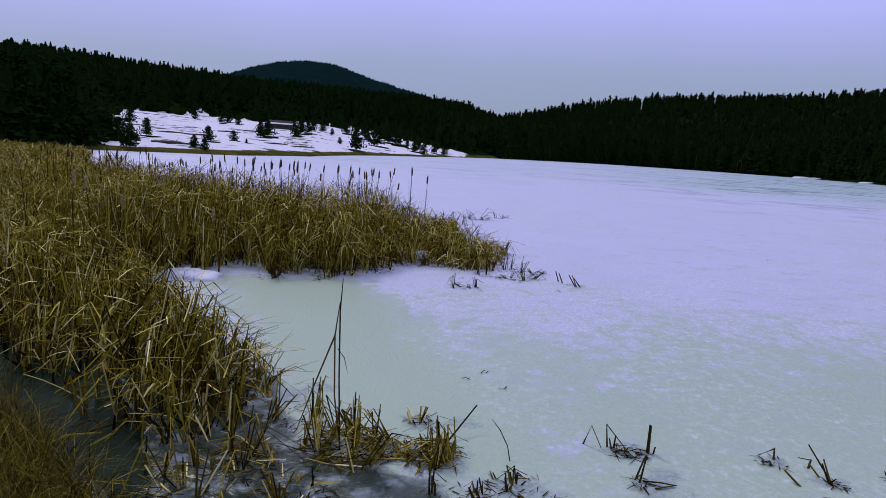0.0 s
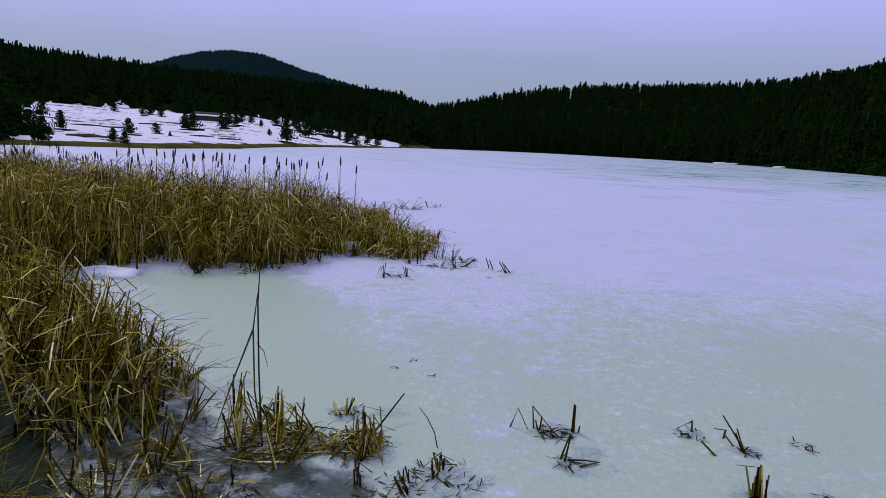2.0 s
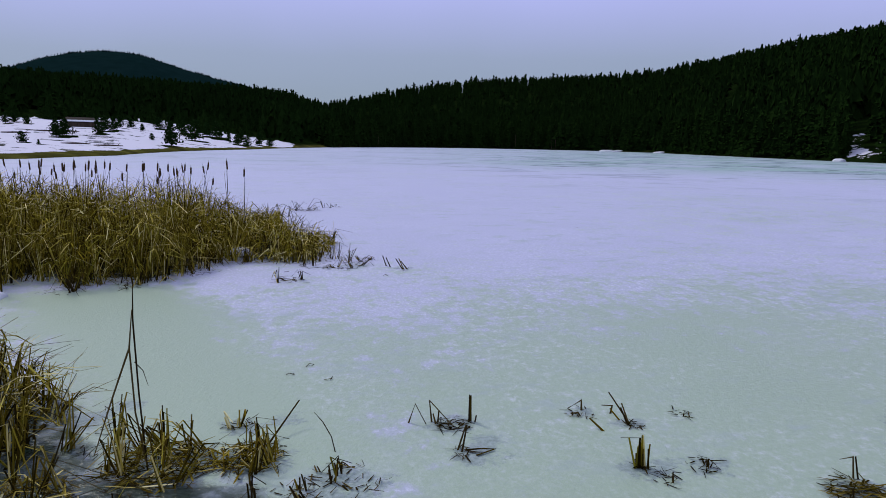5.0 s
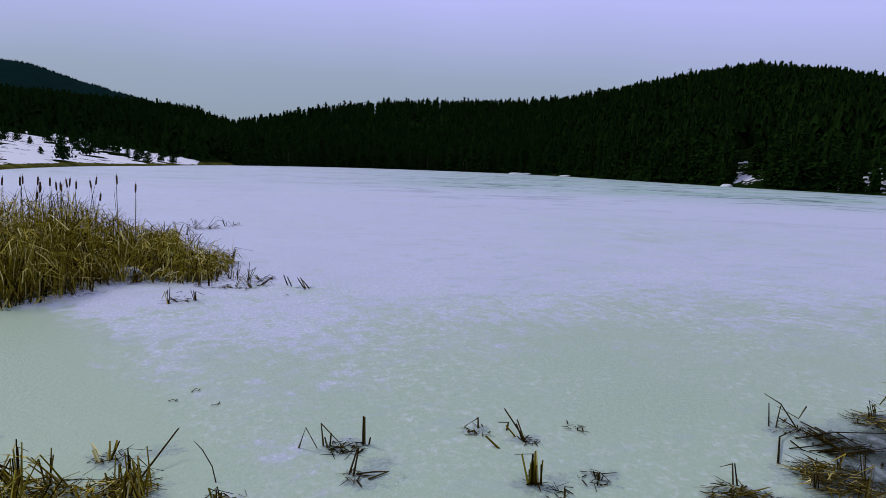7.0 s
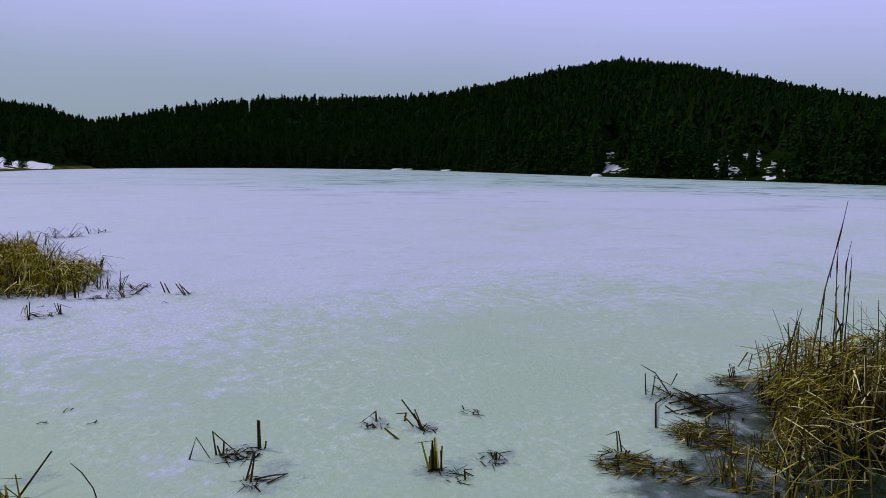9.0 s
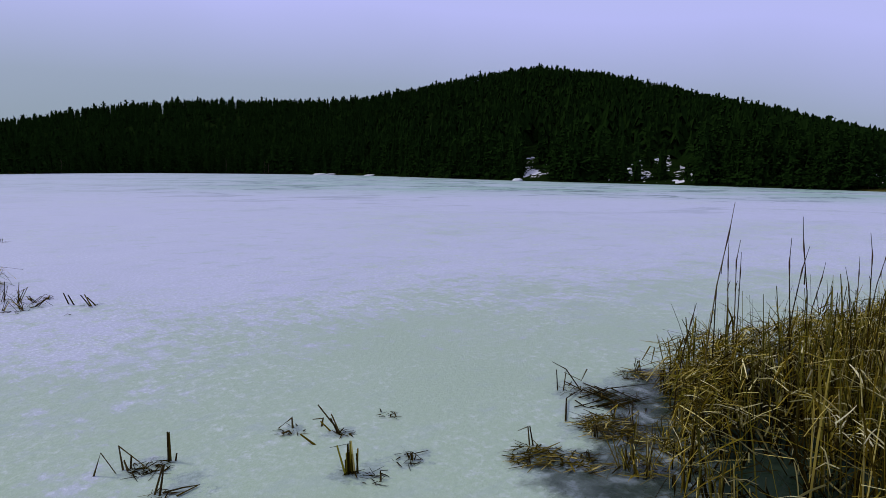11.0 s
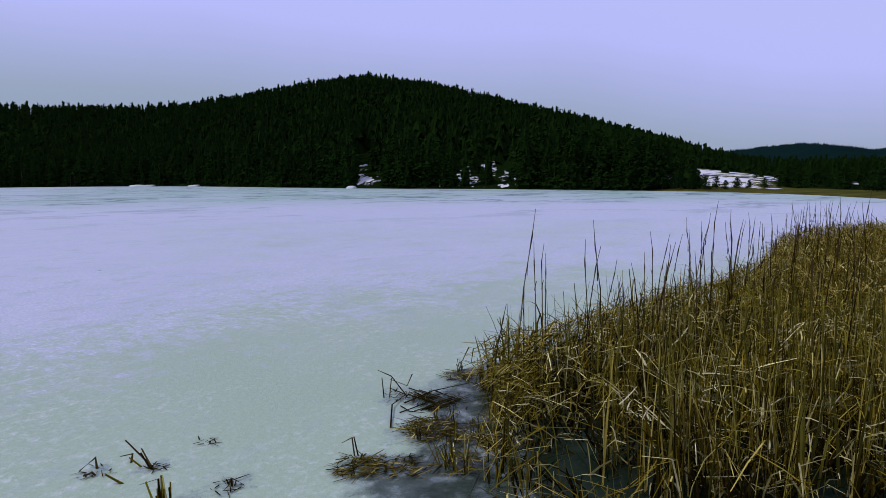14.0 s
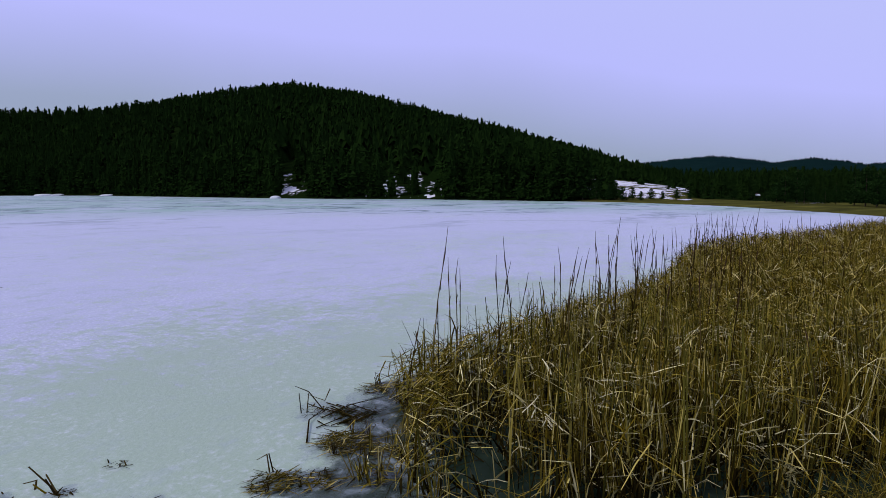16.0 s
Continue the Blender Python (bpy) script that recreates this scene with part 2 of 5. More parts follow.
ice = k.mix(open_w, ice, k.ramp(k.noise(2.2, 4), (0.3, (0.007, 0.014, 0.008)), (0.7, (0.018, 0.029, 0.018))))
k.put(ice, "Base Color")
k.put(k.math("MULTIPLY", k.span(wet, 0.0, 1.0, 0.58, 0.36), k.span(soaked, 0.0, 1.0, 1.0, 0.45)), "Roughness")
h = k.math("ADD", k.math("MULTIPLY", k.noise(26, 5, (1, 1, 1), 0.7), 1.0), k.math("MULTIPLY", crust, 0.6))
h = k.math("MULTIPLY", h, k.span(open_w, 0.0, 1.0, 1.0, 0.15))
k.put(k.math("MULTIPLY", k.span(open_w, 0.0, 1.0, 0.32, 0.02), k.span(k.attr("streaks"), 0.0, 1.0, 1.0, 0.25)), "Specular IOR Level")
k.bump(h, 0.5, 0.016)
M_ICE = k.m

k = Mat("old_snow", 0.8, 0.2)
k.put(k.ramp(k.noise(7, 4), (0.3, (0.46, 0.47, 0.52)), (0.7, (0.60, 0.60, 0.66))), "Base Color").bump(k.noise(30, 4), 0.5, 0.02)
M_SNOW = k.m


# ---------------------------------------------------------------- mesh helpers
def mesh_of(name, verts, faces, mat, smooth=False):
    me = bpy.data.meshes.new(name)
    me.from_pydata([tuple(v) for v in verts], [], [tuple(f) for f in faces])
    me.materials.append(mat)
    if smooth:
        me.polygons.foreach_set("use_smooth", [True] * len(me.polygons))
    me.update()
    return me


def bulk_mesh(name, verts, tris, mat, smooth=False):
    """A mesh of triangles from arrays."""
    me = bpy.data.meshes.new(name)
    nv, nt = len(verts), len(tris)
    me.vertices.add(nv)
    me.vertices.foreach_set("co", np.asarray(verts, np.float32).ravel())
    me.loops.add(nt * 3)
    me.loops.foreach_set("vertex_index", np.asarray(tris, np.int32).ravel())
    me.polygons.add(nt)
    me.polygons.foreach_set("loop_start", np.arange(0, nt * 3, 3, dtype=np.int32))
    me.polygons.foreach_set("loop_total", np.full(nt, 3, np.int32))
    me.polygons.foreach_set("use_smooth", np.full(nt, smooth, bool))
    me.materials.append(mat)
    me.update(calc_edges=True)
    me.validate()
    return me


def part(name, me, parent, label=""):
    ob = new(name, me)
    ob.parent = parent
    return tagged(ob, label)


def thing(name, at, label, category, group="", turn=0.0):
    ob = new(name)
    ob.matrix_basis = pose(*at, 0, 0, turn)
    return tagged(ob, label, category, group)


def tube(path, radii, sides=5, flat=1.0):
    """Verts and faces of a closed tapering tube along a path; flat below 1 makes it a blade."""
    pts = [Vector(p) for p in path]
    vs, fs = [], []
    side = Vector((1, 0.13, 0.07))
    for i, p in enumerate(pts):
        d = (pts[min(i + 1, len(pts) - 1)] - pts[max(i - 1, 0)]).normalized()
        u = (side - d * side.dot(d)).normalized()
        w = d.cross(u)
        for s in range(sides):
            a = 2 * math.pi * s / sides
            vs.append(p + (u * math.cos(a) + w * math.sin(a) * flat) * radii[i])
    for i in range(len(pts) - 1):
        for s in range(sides):
            a, b = i * sides + s, i * sides + (s + 1) % sides
            fs.append((a, b, b + sides, a + sides))
    fs.append(tuple(range(sides - 1, -1, -1)))
    fs.append(tuple(range((len(pts) - 1) * sides, len(pts) * sides)))
    return vs, fs


# ---------------------------------------------------------------- the lie of the land
SHORE = [(-180, 3), (-110, 3), (-75, 9), (-60, 26), (-45, 42), (-36, 46), (-27, 48), (-18, 52), (-12, 62), (-7, 85), (-2, 105), (4, 150), (9, 180), (14, 205), (20, 210),
         (26, 205), (32, 180), (36, 150), (40, 128), (45, 110), (50, 100), (60, 88), (67, 79), (75, 71), (83, 59), (88, 50), (94, 42), (100, 34), (112, 22), (130, 8), (180, 3)]
CREST = [(-180, 1.0), (-90, 2.0), (-60, 5.0), (-36, 5.5), (-31, 5.5), (-27, 5.2), (-22, 4.95), (-18.5, 4.75), (-13, 4.6), (-7, 4.45), (-3, 4.3), (0.9, 4.05), (4.1, 3.2), (6.8, 3.7), (11.5, 4.8), (17, 5.5),
         (23, 5.75), (28, 5.9), (32.5, 6.35), (36.6, 7.15), (38.5, 7.6), (42.6, 8.4), (46.6, 8.9), (52, 8.4), (58.3, 6.9), (65, 5.3), (68.4, 4.35), (72.6, 3.2), (77, 1.9),
         (80, 1.35), (85, 1.3), (95, 1.3), (110, 1.0), (180, 1.0)]
CREST_AT = [(-180, 300), (-36, 420), (-8, 430), (0, 480), (4, 520), (8, 460), (20, 380), (32, 350), (46, 330), (58, 330), (68, 320), (75, 330), (79, 520), (95, 560), (120, 400), (180, 300)]
PEAK = [(-180, 0.5), (-22, 3.6), (-18.5, 4.75), (-16.7, 5.45), (-15, 5.9), (-13.1, 6.2), (-11.5, 6.25), (-10, 6.1), (-7.4, 5.35), (-5, 4.75), (-3, 4.3), (2, 3.2), (10, 2.0), (60, 1.6),
        (74, 1.6), (77, 1.9), (79.8, 2.2), (82, 2.35), (84, 2.15), (86.7, 1.75), (89, 2.05), (91, 1.8), (92.5, 1.5), (94, 1.6), (100, 1.5), (180, 0.8)]
BANK = [(-60, 22), (-40, 15), (-12, 8.2), (-5, 4.7), (-3.2, 4.0), (-2.25, 3.3), (-1.5, 2.7), (-0.6, 1.55), (0.8, 0.95), (2.2, 0.9), (3.0, 0.15), (5, -1.0), (12, -4.0), (32, -10), (60, -20)]
MEADOW_TOP = [(-180, 30), (-29, 30), (-27.5, 58), (-25.5, 88), (-21.5, 88), (-20.6, 125), (-20.0, 84), (-15, 80), (-12, 92), (-9, 92), (-7, 84), (-4, 50), (-2, 30), (0, 18), (2.5, 8), (180, 8)]
TREE_HIGH = 8.0
# pines on the meadow: bearing, slope of sight to the foot, apparent height in degrees
MEADOW_PINES = [(-24.82, -0.68, 1.58), (-26.02, -1.63, 2.08), (-8.08, -0.75, 2.17), (-6.33, -0.23, 1.83), (-4.73, 0.0, 1.5), (-3.73, -0.22, 0.83), (-3.07, -0.5, 1.0), (-2.24, -0.69, 1.0), (-0.44, -0.62, 0.83),
                (-9.53, -0.28, 0.58), (-10.19, 0.39, 0.67), (-10.99, 0.65, 0.83), (-11.76, 0.59, 1.0), (-12.22, 0.33, 1.17), (-12.84, 0.28, 1.33), (-13.3, 0.17, 1.17), (-15.51, -0.01, 1.42), (-16.08, -0.05, 1.42),
                (-17.22, -0.71, 0.45), (-18.25, -0.55, 0.92), (-20.2, -0.78, 1.42), (-20.44, -1.52, 1.08), (-21.29, -1.35, 1.17), (-25.49, -0.98, 0.58), (-26.79, -0.96, 1.83), (-27.43, -1.07, 2.33),
                (-27.8, -0.81, 2.17), (-25.99, 0.31, 1.33), (-28.3, -0.7, 2.4), (-28.6, -1.1, 2.0), (-5.4, 0.1, 1.2), (-7.2, 0.3, 1.2), (-9.0, 0.6, 1.0), (-1.3, -0.5, 1.1), (-2.7, -0.2, 1.1), (-21.2, 1.0, 0.7),
                (-19.2, 0.85, 0.9), (-18.7, 0.9, 0.8), (-17.9, 0.8, 0.8)]


def meadow_spot(a, e):
    """Where the line of sight at bearing a and slope e meets the gently rising meadow."""
    ds = float(np.interp(a, *zip(*SHORE)))
    d = (0.055 * ds + 1.45) / (0.055 - math.tan(radians(e)))
    return d * math.sin(radians(a)), d * math.cos(radians(a))


def curve(table, a):
    xs, ys = zip(*table)
    return np.interp(a, xs, ys)


def smooth(a, lo, hi):
    u = np.clip((a - lo) / (hi - lo), 0, 1)
    return u * u * (3 - 2 * u)


def ripple(x, y, scale, seed=0.0):
    """Cheap smooth noise, about -1 to 1."""
    x, y = x / scale + seed, y / scale - seed * 1.7
    return (np.sin(x * 1.7 + 1.3 * np.sin(y * 1.1 + seed)) + np.sin(y * 2.1 + 1.6 * np.sin(x * 1.3)) + np.sin((x + y) * 3.1 + np.sin(y * 2.3)) * 0.6) / 2.6


def glade(az, over):
    """Small snowy openings at the foot of the wooded slope: bearing, half width, depth."""
    v = np.zeros(np.shape(az))
    for a, w, d in ((47.3, 0.75, 10), (46.1, 0.4, 8), (54.9, 0.6, 18), (56.4, 1.1, 14), (57.8, 0.5, 42), (59.0, 0.5, 26), (58.4, 0.3, 16), (53.2, 0.3, 26), (55.6, 0.4, 30), (46.5, 0.8, 30), (61.5, 0.3, 8), (55.2, 0.5, 34), (56.9, 0.45, 40), (63.0, 0.3, 10), (47.9, 0.3, 22), (50.6, 0.25, 10), (59.8, 0.3, 20), (66.0, 0.4, 14), (28.6, 0.7, 4), (31.8, 0.5, 4),
                    (67.5, 0.6, 18), (0.8, 0.6, 4)):
        v = np.maximum(v, (1 - smooth(np.abs(az - a), w * 0.6, w * 1.2)) * (1 - smooth(over, d * 0.7, d)))
    return v


def land(x, y):
    """Height of the land, and how snowy, grassy, wooded and far it is there."""
    x, y = np.asarray(x, float), np.asarray(y, float)
    r = np.hypot(x, y)
    az = np.degrees(np.arctan2(x, y))
    ds, dc = curve(SHORE, az), curve(CREST_AT, az)
    bank = curve(BANK, x) - y          # above zero: on the near bank
    over = r - ds
    # open meadow under the left hill, and the slope at the far right
    top_l = curve(MEADOW_TOP, az) * (1 + 0.10 * np.sin(az * 2.9 + 1) + 0.07 * np.sin(az * 7.1))
    open_l = smooth(az, -29.2, -27.6) * (1 - smooth(az, 0, 3)) * (1 - smooth(over, top_l * 0.85, top_l * 1.05))
    crest_z = 1.6 + dc * np.tan(np.radians(curve(CREST, az))) - TREE_HIGH
    s = np.clip(over / (dc - ds), 0, 1)
    rise = crest_z * (np.maximum(s, 1e-6) ** 0.75 * 0.5 + smooth(s, 0, 1) * 0.5)
    flat = 0.055 * over + 0.15
    w = smooth(az, -36, -30) * (1 - smooth(az, -2, 5))
    rise_l = np.where(over < 90, flat, flat + (crest_z - flat) * smooth(over, 90, dc - ds))
    hill = rise * (1 - w) + rise_l * w
    knoll = smooth(az, 64, 69) * np.clip(1 - (az - 74.2) / 9.0, 0, 1) ** 0.8
    hill = np.maximum(hill, knoll * 0.066 * np.clip(over, 0, 48))
    after = np.clip(r - dc, 0, 500)
    hill = hill * np.exp(-after / 420.0)
    pk = 1.6 + 1300 * np.tan(np.radians(curve(PEAK, az)))
    hill = hill * (1 - smooth(r, 700, 1250)) + pk * smooth(r, 700, 1300) * (1 - 0.6 * smooth(r, 1500, 2600))
    hill = hill + ripple(x, y, 14, 2.0) * 0.35 * smooth(over, 4, 30)
    far_shore = np.where(over > 0, np.maximum(hill, 0.05 * np.minimum(over, 4)) , -0.5 * smooth(-over, 0, 2.0))
    near = 0.05 + 0.13 * smooth(bank, 0.1, 0.9) + 0.20 * smooth(bank, 0.9, 6) + ripple(x, y, 0.5) * 0.03 + 0.012 * np.clip(bank - 4, 0, 200)
    is_near = smooth(bank, -0.35, 0.1)
    z = far_shore * (1 - is_near) + np.maximum(near, far_shore) * is_near
    on_land = (over > 0.5) & (bank < 0)
    left = smooth(az, -29.2, -27.6) * (1 - smooth(az, 1.0, 3.0))
    snow_l = left * (1 - smooth(over, top_l * 0.96, top_l * 1.12)) * smooth(over, 0.4, 2.2 + 2.5 * smooth(az, -26, -12) * (1 - smooth(az, -7, -4)))
    # bare ground where old snow has melted round the trees
    for a_, e_, h_ in MEADOW_PINES if np.any(left * (over > 0) > 0) else ():
        mx, my = meadow_spot(a_, e_)
        size = 0.35 * np.hypot(mx, my) * math.tan(radians(h_))
        ux, uy = math.cos(radians(a_)), -math.sin(radians(a_))
        across, along = (x - mx - 0.5 * size * ux) * ux + (y - my - 0.5 * size * uy) * uy, (x - mx) * -uy + (y - my) * ux
        snow_l = snow_l * smooth(np.hypot(across / (1.5 * size), along / (1.9 * size)), 0.55, 1.1)
    snow_r = smooth(az, 70.0, 72.5) * (1 - smooth(az, 80, 82.5)) * smooth(over, 2, 8) * (1 - smooth(over, 45, 60)) * 0.97
    under = glade(az, over)
    snow_s = smooth(az, 80.5, 82) * smooth(over, 7, 10) * (1 - smooth(over, 16, 24)) * (bank < -3)
    snow = np.where(on_land, -1.0 + 1.72 * snow_l + 1.62 * snow_r * (1 - snow_l) + 1.40 * under * (1 - snow_r) + 1.12 * snow_s * (1 - snow_r), -1.0)
    grassy = np.where(over > -1, 1.0, 0.0) * (bank < 2) + np.where(bank >= 2, smooth(bank, 2, 8), 0)
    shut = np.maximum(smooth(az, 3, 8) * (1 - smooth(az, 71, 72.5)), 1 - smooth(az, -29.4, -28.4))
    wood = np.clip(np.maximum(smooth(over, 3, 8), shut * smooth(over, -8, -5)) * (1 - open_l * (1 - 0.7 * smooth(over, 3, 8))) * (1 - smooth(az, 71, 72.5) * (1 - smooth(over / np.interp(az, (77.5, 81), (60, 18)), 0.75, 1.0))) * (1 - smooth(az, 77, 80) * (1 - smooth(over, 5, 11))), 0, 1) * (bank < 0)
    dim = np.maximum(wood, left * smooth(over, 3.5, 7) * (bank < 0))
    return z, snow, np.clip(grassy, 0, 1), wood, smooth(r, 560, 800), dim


def build_ground():
    az = np.radians(np.concatenate([np.arange(-180, -45, 5.0), np.arange(-45, -30, 0.75), np.arange(-30, 4, 0.2), np.arange(4, 42, 0.75), np.arange(42, 68, 0.3), np.arange(68, 96, 0.3), np.arange(96, 105, 0.75), np.arange(105, 180, 5.0)]))
    rr = np.concatenate([[0.0], np.geomspace(0.4, 40, 62), np.geomspace(41, 160, 80), np.geomspace(165, 600, 36), np.geomspace(640, 4200, 26)])
    A, R = np.meshgrid(az, rr[1:], indexing="ij")
    x, y = R * np.sin(A), R * np.cos(A)
    z, snow, grassy, wood, far, dim = land(x, y)
    na, nr = x.shape
    co = np.stack([x, y, z], -1).reshape(-1, 3)
    co = np.concatenate([co, [[0, 0, float(land(0.0, 0.0)[0])]]])
    i = np.arange(na)[:, None] * nr + np.arange(nr - 1)[None]
    j = ((np.arange(na) + 1) % na)[:, None] * nr + np.arange(nr - 1)[None]
    quads = np.stack([i, i + 1, j + 1, j], -1).reshape(-1, 4)
    tris = np.concatenate([quads[:, [0, 2, 1]], quads[:, [0, 3, 2]]])
    c = len(co) - 1
    fan = np.stack([np.full(na, c), ((np.arange(na) + 1) % na) * nr, np.arange(na) * nr], -1)
    me = bulk_mesh("ground", co, np.concatenate([tris, fan]), M_LAND, True)
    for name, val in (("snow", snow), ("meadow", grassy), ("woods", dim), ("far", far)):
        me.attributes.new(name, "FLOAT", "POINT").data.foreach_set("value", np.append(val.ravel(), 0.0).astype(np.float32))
    tagged(new("ground", me), "bank, meadow, snowy slopes and hills around the lake", "ground", kind="structure")


def inside(poly, x, y):
    hit = np.zeros(np.shape(x), bool)
    for (x0, y0), (x1, y1) in zip(poly, poly[1:] + poly[:1]):
        if y0 != y1:
            hit ^= ((y0 > y) != (y1 > y)) & (x < (x1 - x0) * (y - y0) / (y1 - y0) + x0)
    return hit


def edge_gap(poly, x, y):
    """Distance to the outline."""
    best = np.full(np.shape(x), 1e9)
    for (x0, y0), (x1, y1) in zip(poly, poly[1:] + poly[:1]):
        dx, dy = x1 - x0, y1 - y0
        t = np.clip(((x - x0) * dx + (y - y0) * dy) / (dx * dx + dy * dy), 0, 1)
        best = np.minimum(best, np.hypot(x - x0 - t * dx, y - y0 - t * dy))
    return best


BED_LEFT_FAR = [(1.05, 10.3), (0.85, 9.3), (0.62, 8.55), (0.2, 8.5), (-0.1, 8.7), (-0.45, 8.8), (-0.8, 8.2), (-1.05, 7.65), (-1.35, 7.5), (-1.65, 7.7), (-1.9, 7.4), (-2.15, 7.55), (-2.5, 8.0), (-2.75, 7.5), (-3.3, 7.1), (-5, 6.6), (-12, 9.2), (-22, 14),
                (-30, 24), (-30, 38), (-18, 33), (-13.5, 24), (-9.0, 17.2), (-6.4, 14.4), (-3.4, 12.4), (-1.4, 11.8), (-0.4, 12.2), (0.2, 13.6), (0.25, 12.4), (0.2, 11.2)]
BED_LEFT_NEAR = [(-3.4, 6.95), (-2.75, 6.2), (-1.95, 5.2), (-1.35, 4.4), (-1.02, 3.95), (-1.0, 3.45), (-1.3, 3.12), (-1.75, 3.25), (-2.2, 3.65), (-3.0, 4.3), (-5, 5.2), (-9, 7.3), (-8, 8.4), (-5, 6.9)]
BED_RIGHT = [(2.9, 1.5), (3.25, 1.75), (3.7, 1.95), (4.05, 2.25), (4.3, 2.5), (4.9, 2.55), (5.6, 2.45), (7, 2.3), (9, 2.05), (12, 2.0), (14.5, 2.3), (17.2, 2.6), (19.5, 1.6), (24, -0.2), (30, -2.0), (30, -8), (12, -3.4), (5, -1.2), (3.1, 0.35), (2.7, 1.0)]
MELT_LEFT = [(-6, 5.6), (-3.2, 6.2), (-2.2, 5.3), (-1.45, 4.65), (-0.95, 4.1), (-0.8, 3.6), (-0.55, 3.2), (-0.2, 3.12), (0.1, 2.95), (0.2, 2.75), (0.3, 2.2), (-0.6, 1.2), (-1.4, 2.4), (-2.2, 3.1), (-6, 4.8)]
POOL_LEFT = [(-6, 5.6), (-3.3, 4.9), (-2.2, 4.4), (-1.5, 3.5), (-1.2, 3.0), (-1.05, 2.3), (-2.2, 3.0), (-6, 4.8)]
POOL_RIGHT = [(2.95, 1.6), (3.1, 1.78), (3.4, 1.98), (3.8, 2.25), (4.4, 2.45), (4.6, 1.0), (3.0, 0.4), (2.7, 1.0)]
POOL_SIDE = [(2.6, 0.9), (3.6, 0.9), (5.4, -0.4), (12, -2.6), (12, -5.0), (5, -2.2), (3.0, -0.3)]
COVE = [(-3.2, 7.6), (-0.8, 7.9), (-0.3, 7.2), (0.1, 6.0), (0.4, 5.0), (0.75, 4.2), (0.9, 3.2), (0.6, 2.5), (-1, 3.0), (-1.9, 5.2), (-2.6, 6.4)]
MELT_RIGHT = [(2.46, 2.13), (2.55, 2.23), (2.78, 2.42), (2.91, 2.29), (3.14, 2.24), (3.35, 2.43), (3.54, 2.47), (3.68, 2.75), (3.70, 2.91), (3.98, 2.88), (4.2, 2.78), (4.53, 2.95), (4.79, 2.9), (5.2, 2.75), (5.6, 2.4),
              (5.5, -1.2), (2.6, 0.6), (2.4, 1.5)]

# darker refrozen slush round the stubs: x, y, radius
SOAKED = [(1.1, 3.42, 0.20), (1.22, 3.16, 0.16), (1.14, 3.02, 0.20), (1.9, 3.40, 0.14), (2.12, 3.20, 0.14), (1.92, 2.70, 0.20), (2.26, 2.67, 0.20), (0.40, 2.86, 0.34), (-0.06, 3.62, 0.18), (0.2, 3.66, 0.14), (2.78, 2.24, 0.28),
          (3.42, 2.33, 0.34), (3.85, 2.86, 0.30), (4.2, 2.75, 0.3), (-0.4, 3.2, 0.42), (0.0, 3.2, 0.30), (-0.95, 3.9, 0.25), (-0.75, 4.05, 0.16), (1.7, 8.05, 0.2), (1.1, 8.3, 0.3)]


def build_ice():
    az = np.radians(np.concatenate([np.arange(-85, -40, 1.5), np.arange(-40, 95, 0.5), np.arange(95, 125, 1.5)]))
    rr = np.concatenate([np.geomspace(0.6, 12, 160), np.geomspace(12.6, 260, 70)])
    A, R = np.meshgrid(az, rr, indexing="ij")
    x, y = R * np.sin(A), R * np.cos(A)
    na, nr = x.shape
    co = np.stack([x, y, 0 * x], -1).reshape(-1, 3)
    i = np.arange(na - 1)[:, None] * nr + np.arange(nr - 1)[None]
    quads = np.stack([i, i + 1, i + nr + 1, i + nr], -1).reshape(-1, 4)
    keep = (R < curve(SHORE, np.degrees(A)) + 4).ravel()
    quads = quads[keep[quads].any(1)]
    me = bulk_mesh("lake_ice", co, np.concatenate([quads[:, [0, 2, 1]], quads[:, [0, 3, 2]]]), M_ICE, True)
    shore_off = y - curve(BANK, x)
    azd = np.degrees(A)
    thaw = (1 - smooth(shore_off, 1.5, 9.0)) * (0.7 + 0.3 * smooth(azd, -20, 30)) + 0.42 * smooth(azd, 12, 48) * (1 - smooth(R, 8, 32))
    streaks = smooth(R, 34, 58) * (1 - 0.3 * smooth(R, 150, 200)) * (0.25 + 0.75 * smooth(azd, 5, 32))
    seams = smooth(R, 16, 40) * (0.3 + 0.7 * smooth(azd, 5, 30)) * (0.45 + 0.55 * smooth(R, 35, 55))
    cove = np.where(inside(COVE, x, y), smooth(edge_gap(COVE, x, y), 0.0, 1.3), 0.0)
    melt = np.full(x.shape, -0.6)
    for poly, into, most in ((BED_LEFT_FAR, 0.9, 1.0), (BED_LEFT_NEAR, 0.5, 0.8), (BED_RIGHT, 0.4, 1.3), (MELT_LEFT, 0.22, 0.60), (POOL_LEFT, 0.25, 1.2), (MELT_RIGHT, 0.22, 0.56), (POOL_RIGHT, 0.45, 0.85), (POOL_SIDE, 0.2, 1.3)):
        g = edge_gap(poly, x, y)
        melt = np.maximum(melt, np.where(inside(poly, x, y), np.minimum(g / into, 1) * most, -g / 0.35))
    soak = np.zeros(x.shape)
    for sx, sy, sr in SOAKED:
        soak = np.maximum(soak, 1 - smooth(np.hypot((x - sx) / 1.3, y - sy) / sr, 0.25, 1.0))
    for name, val in (("soak", soak), ("thaw", thaw), ("cove", cove), ("streaks", streaks), ("seams", seams), ("melt", np.clip(melt, -0.6, 1.4))):
        me.attributes.new(name, "FLOAT", "POINT").data.foreach_set("value", val.ravel().astype(np.float32))
    tagged(new("water_ice", me), "frozen lake under lilac-white crusted ice with green-grey thawing patches", "ice", kind="structure")


build_ground()
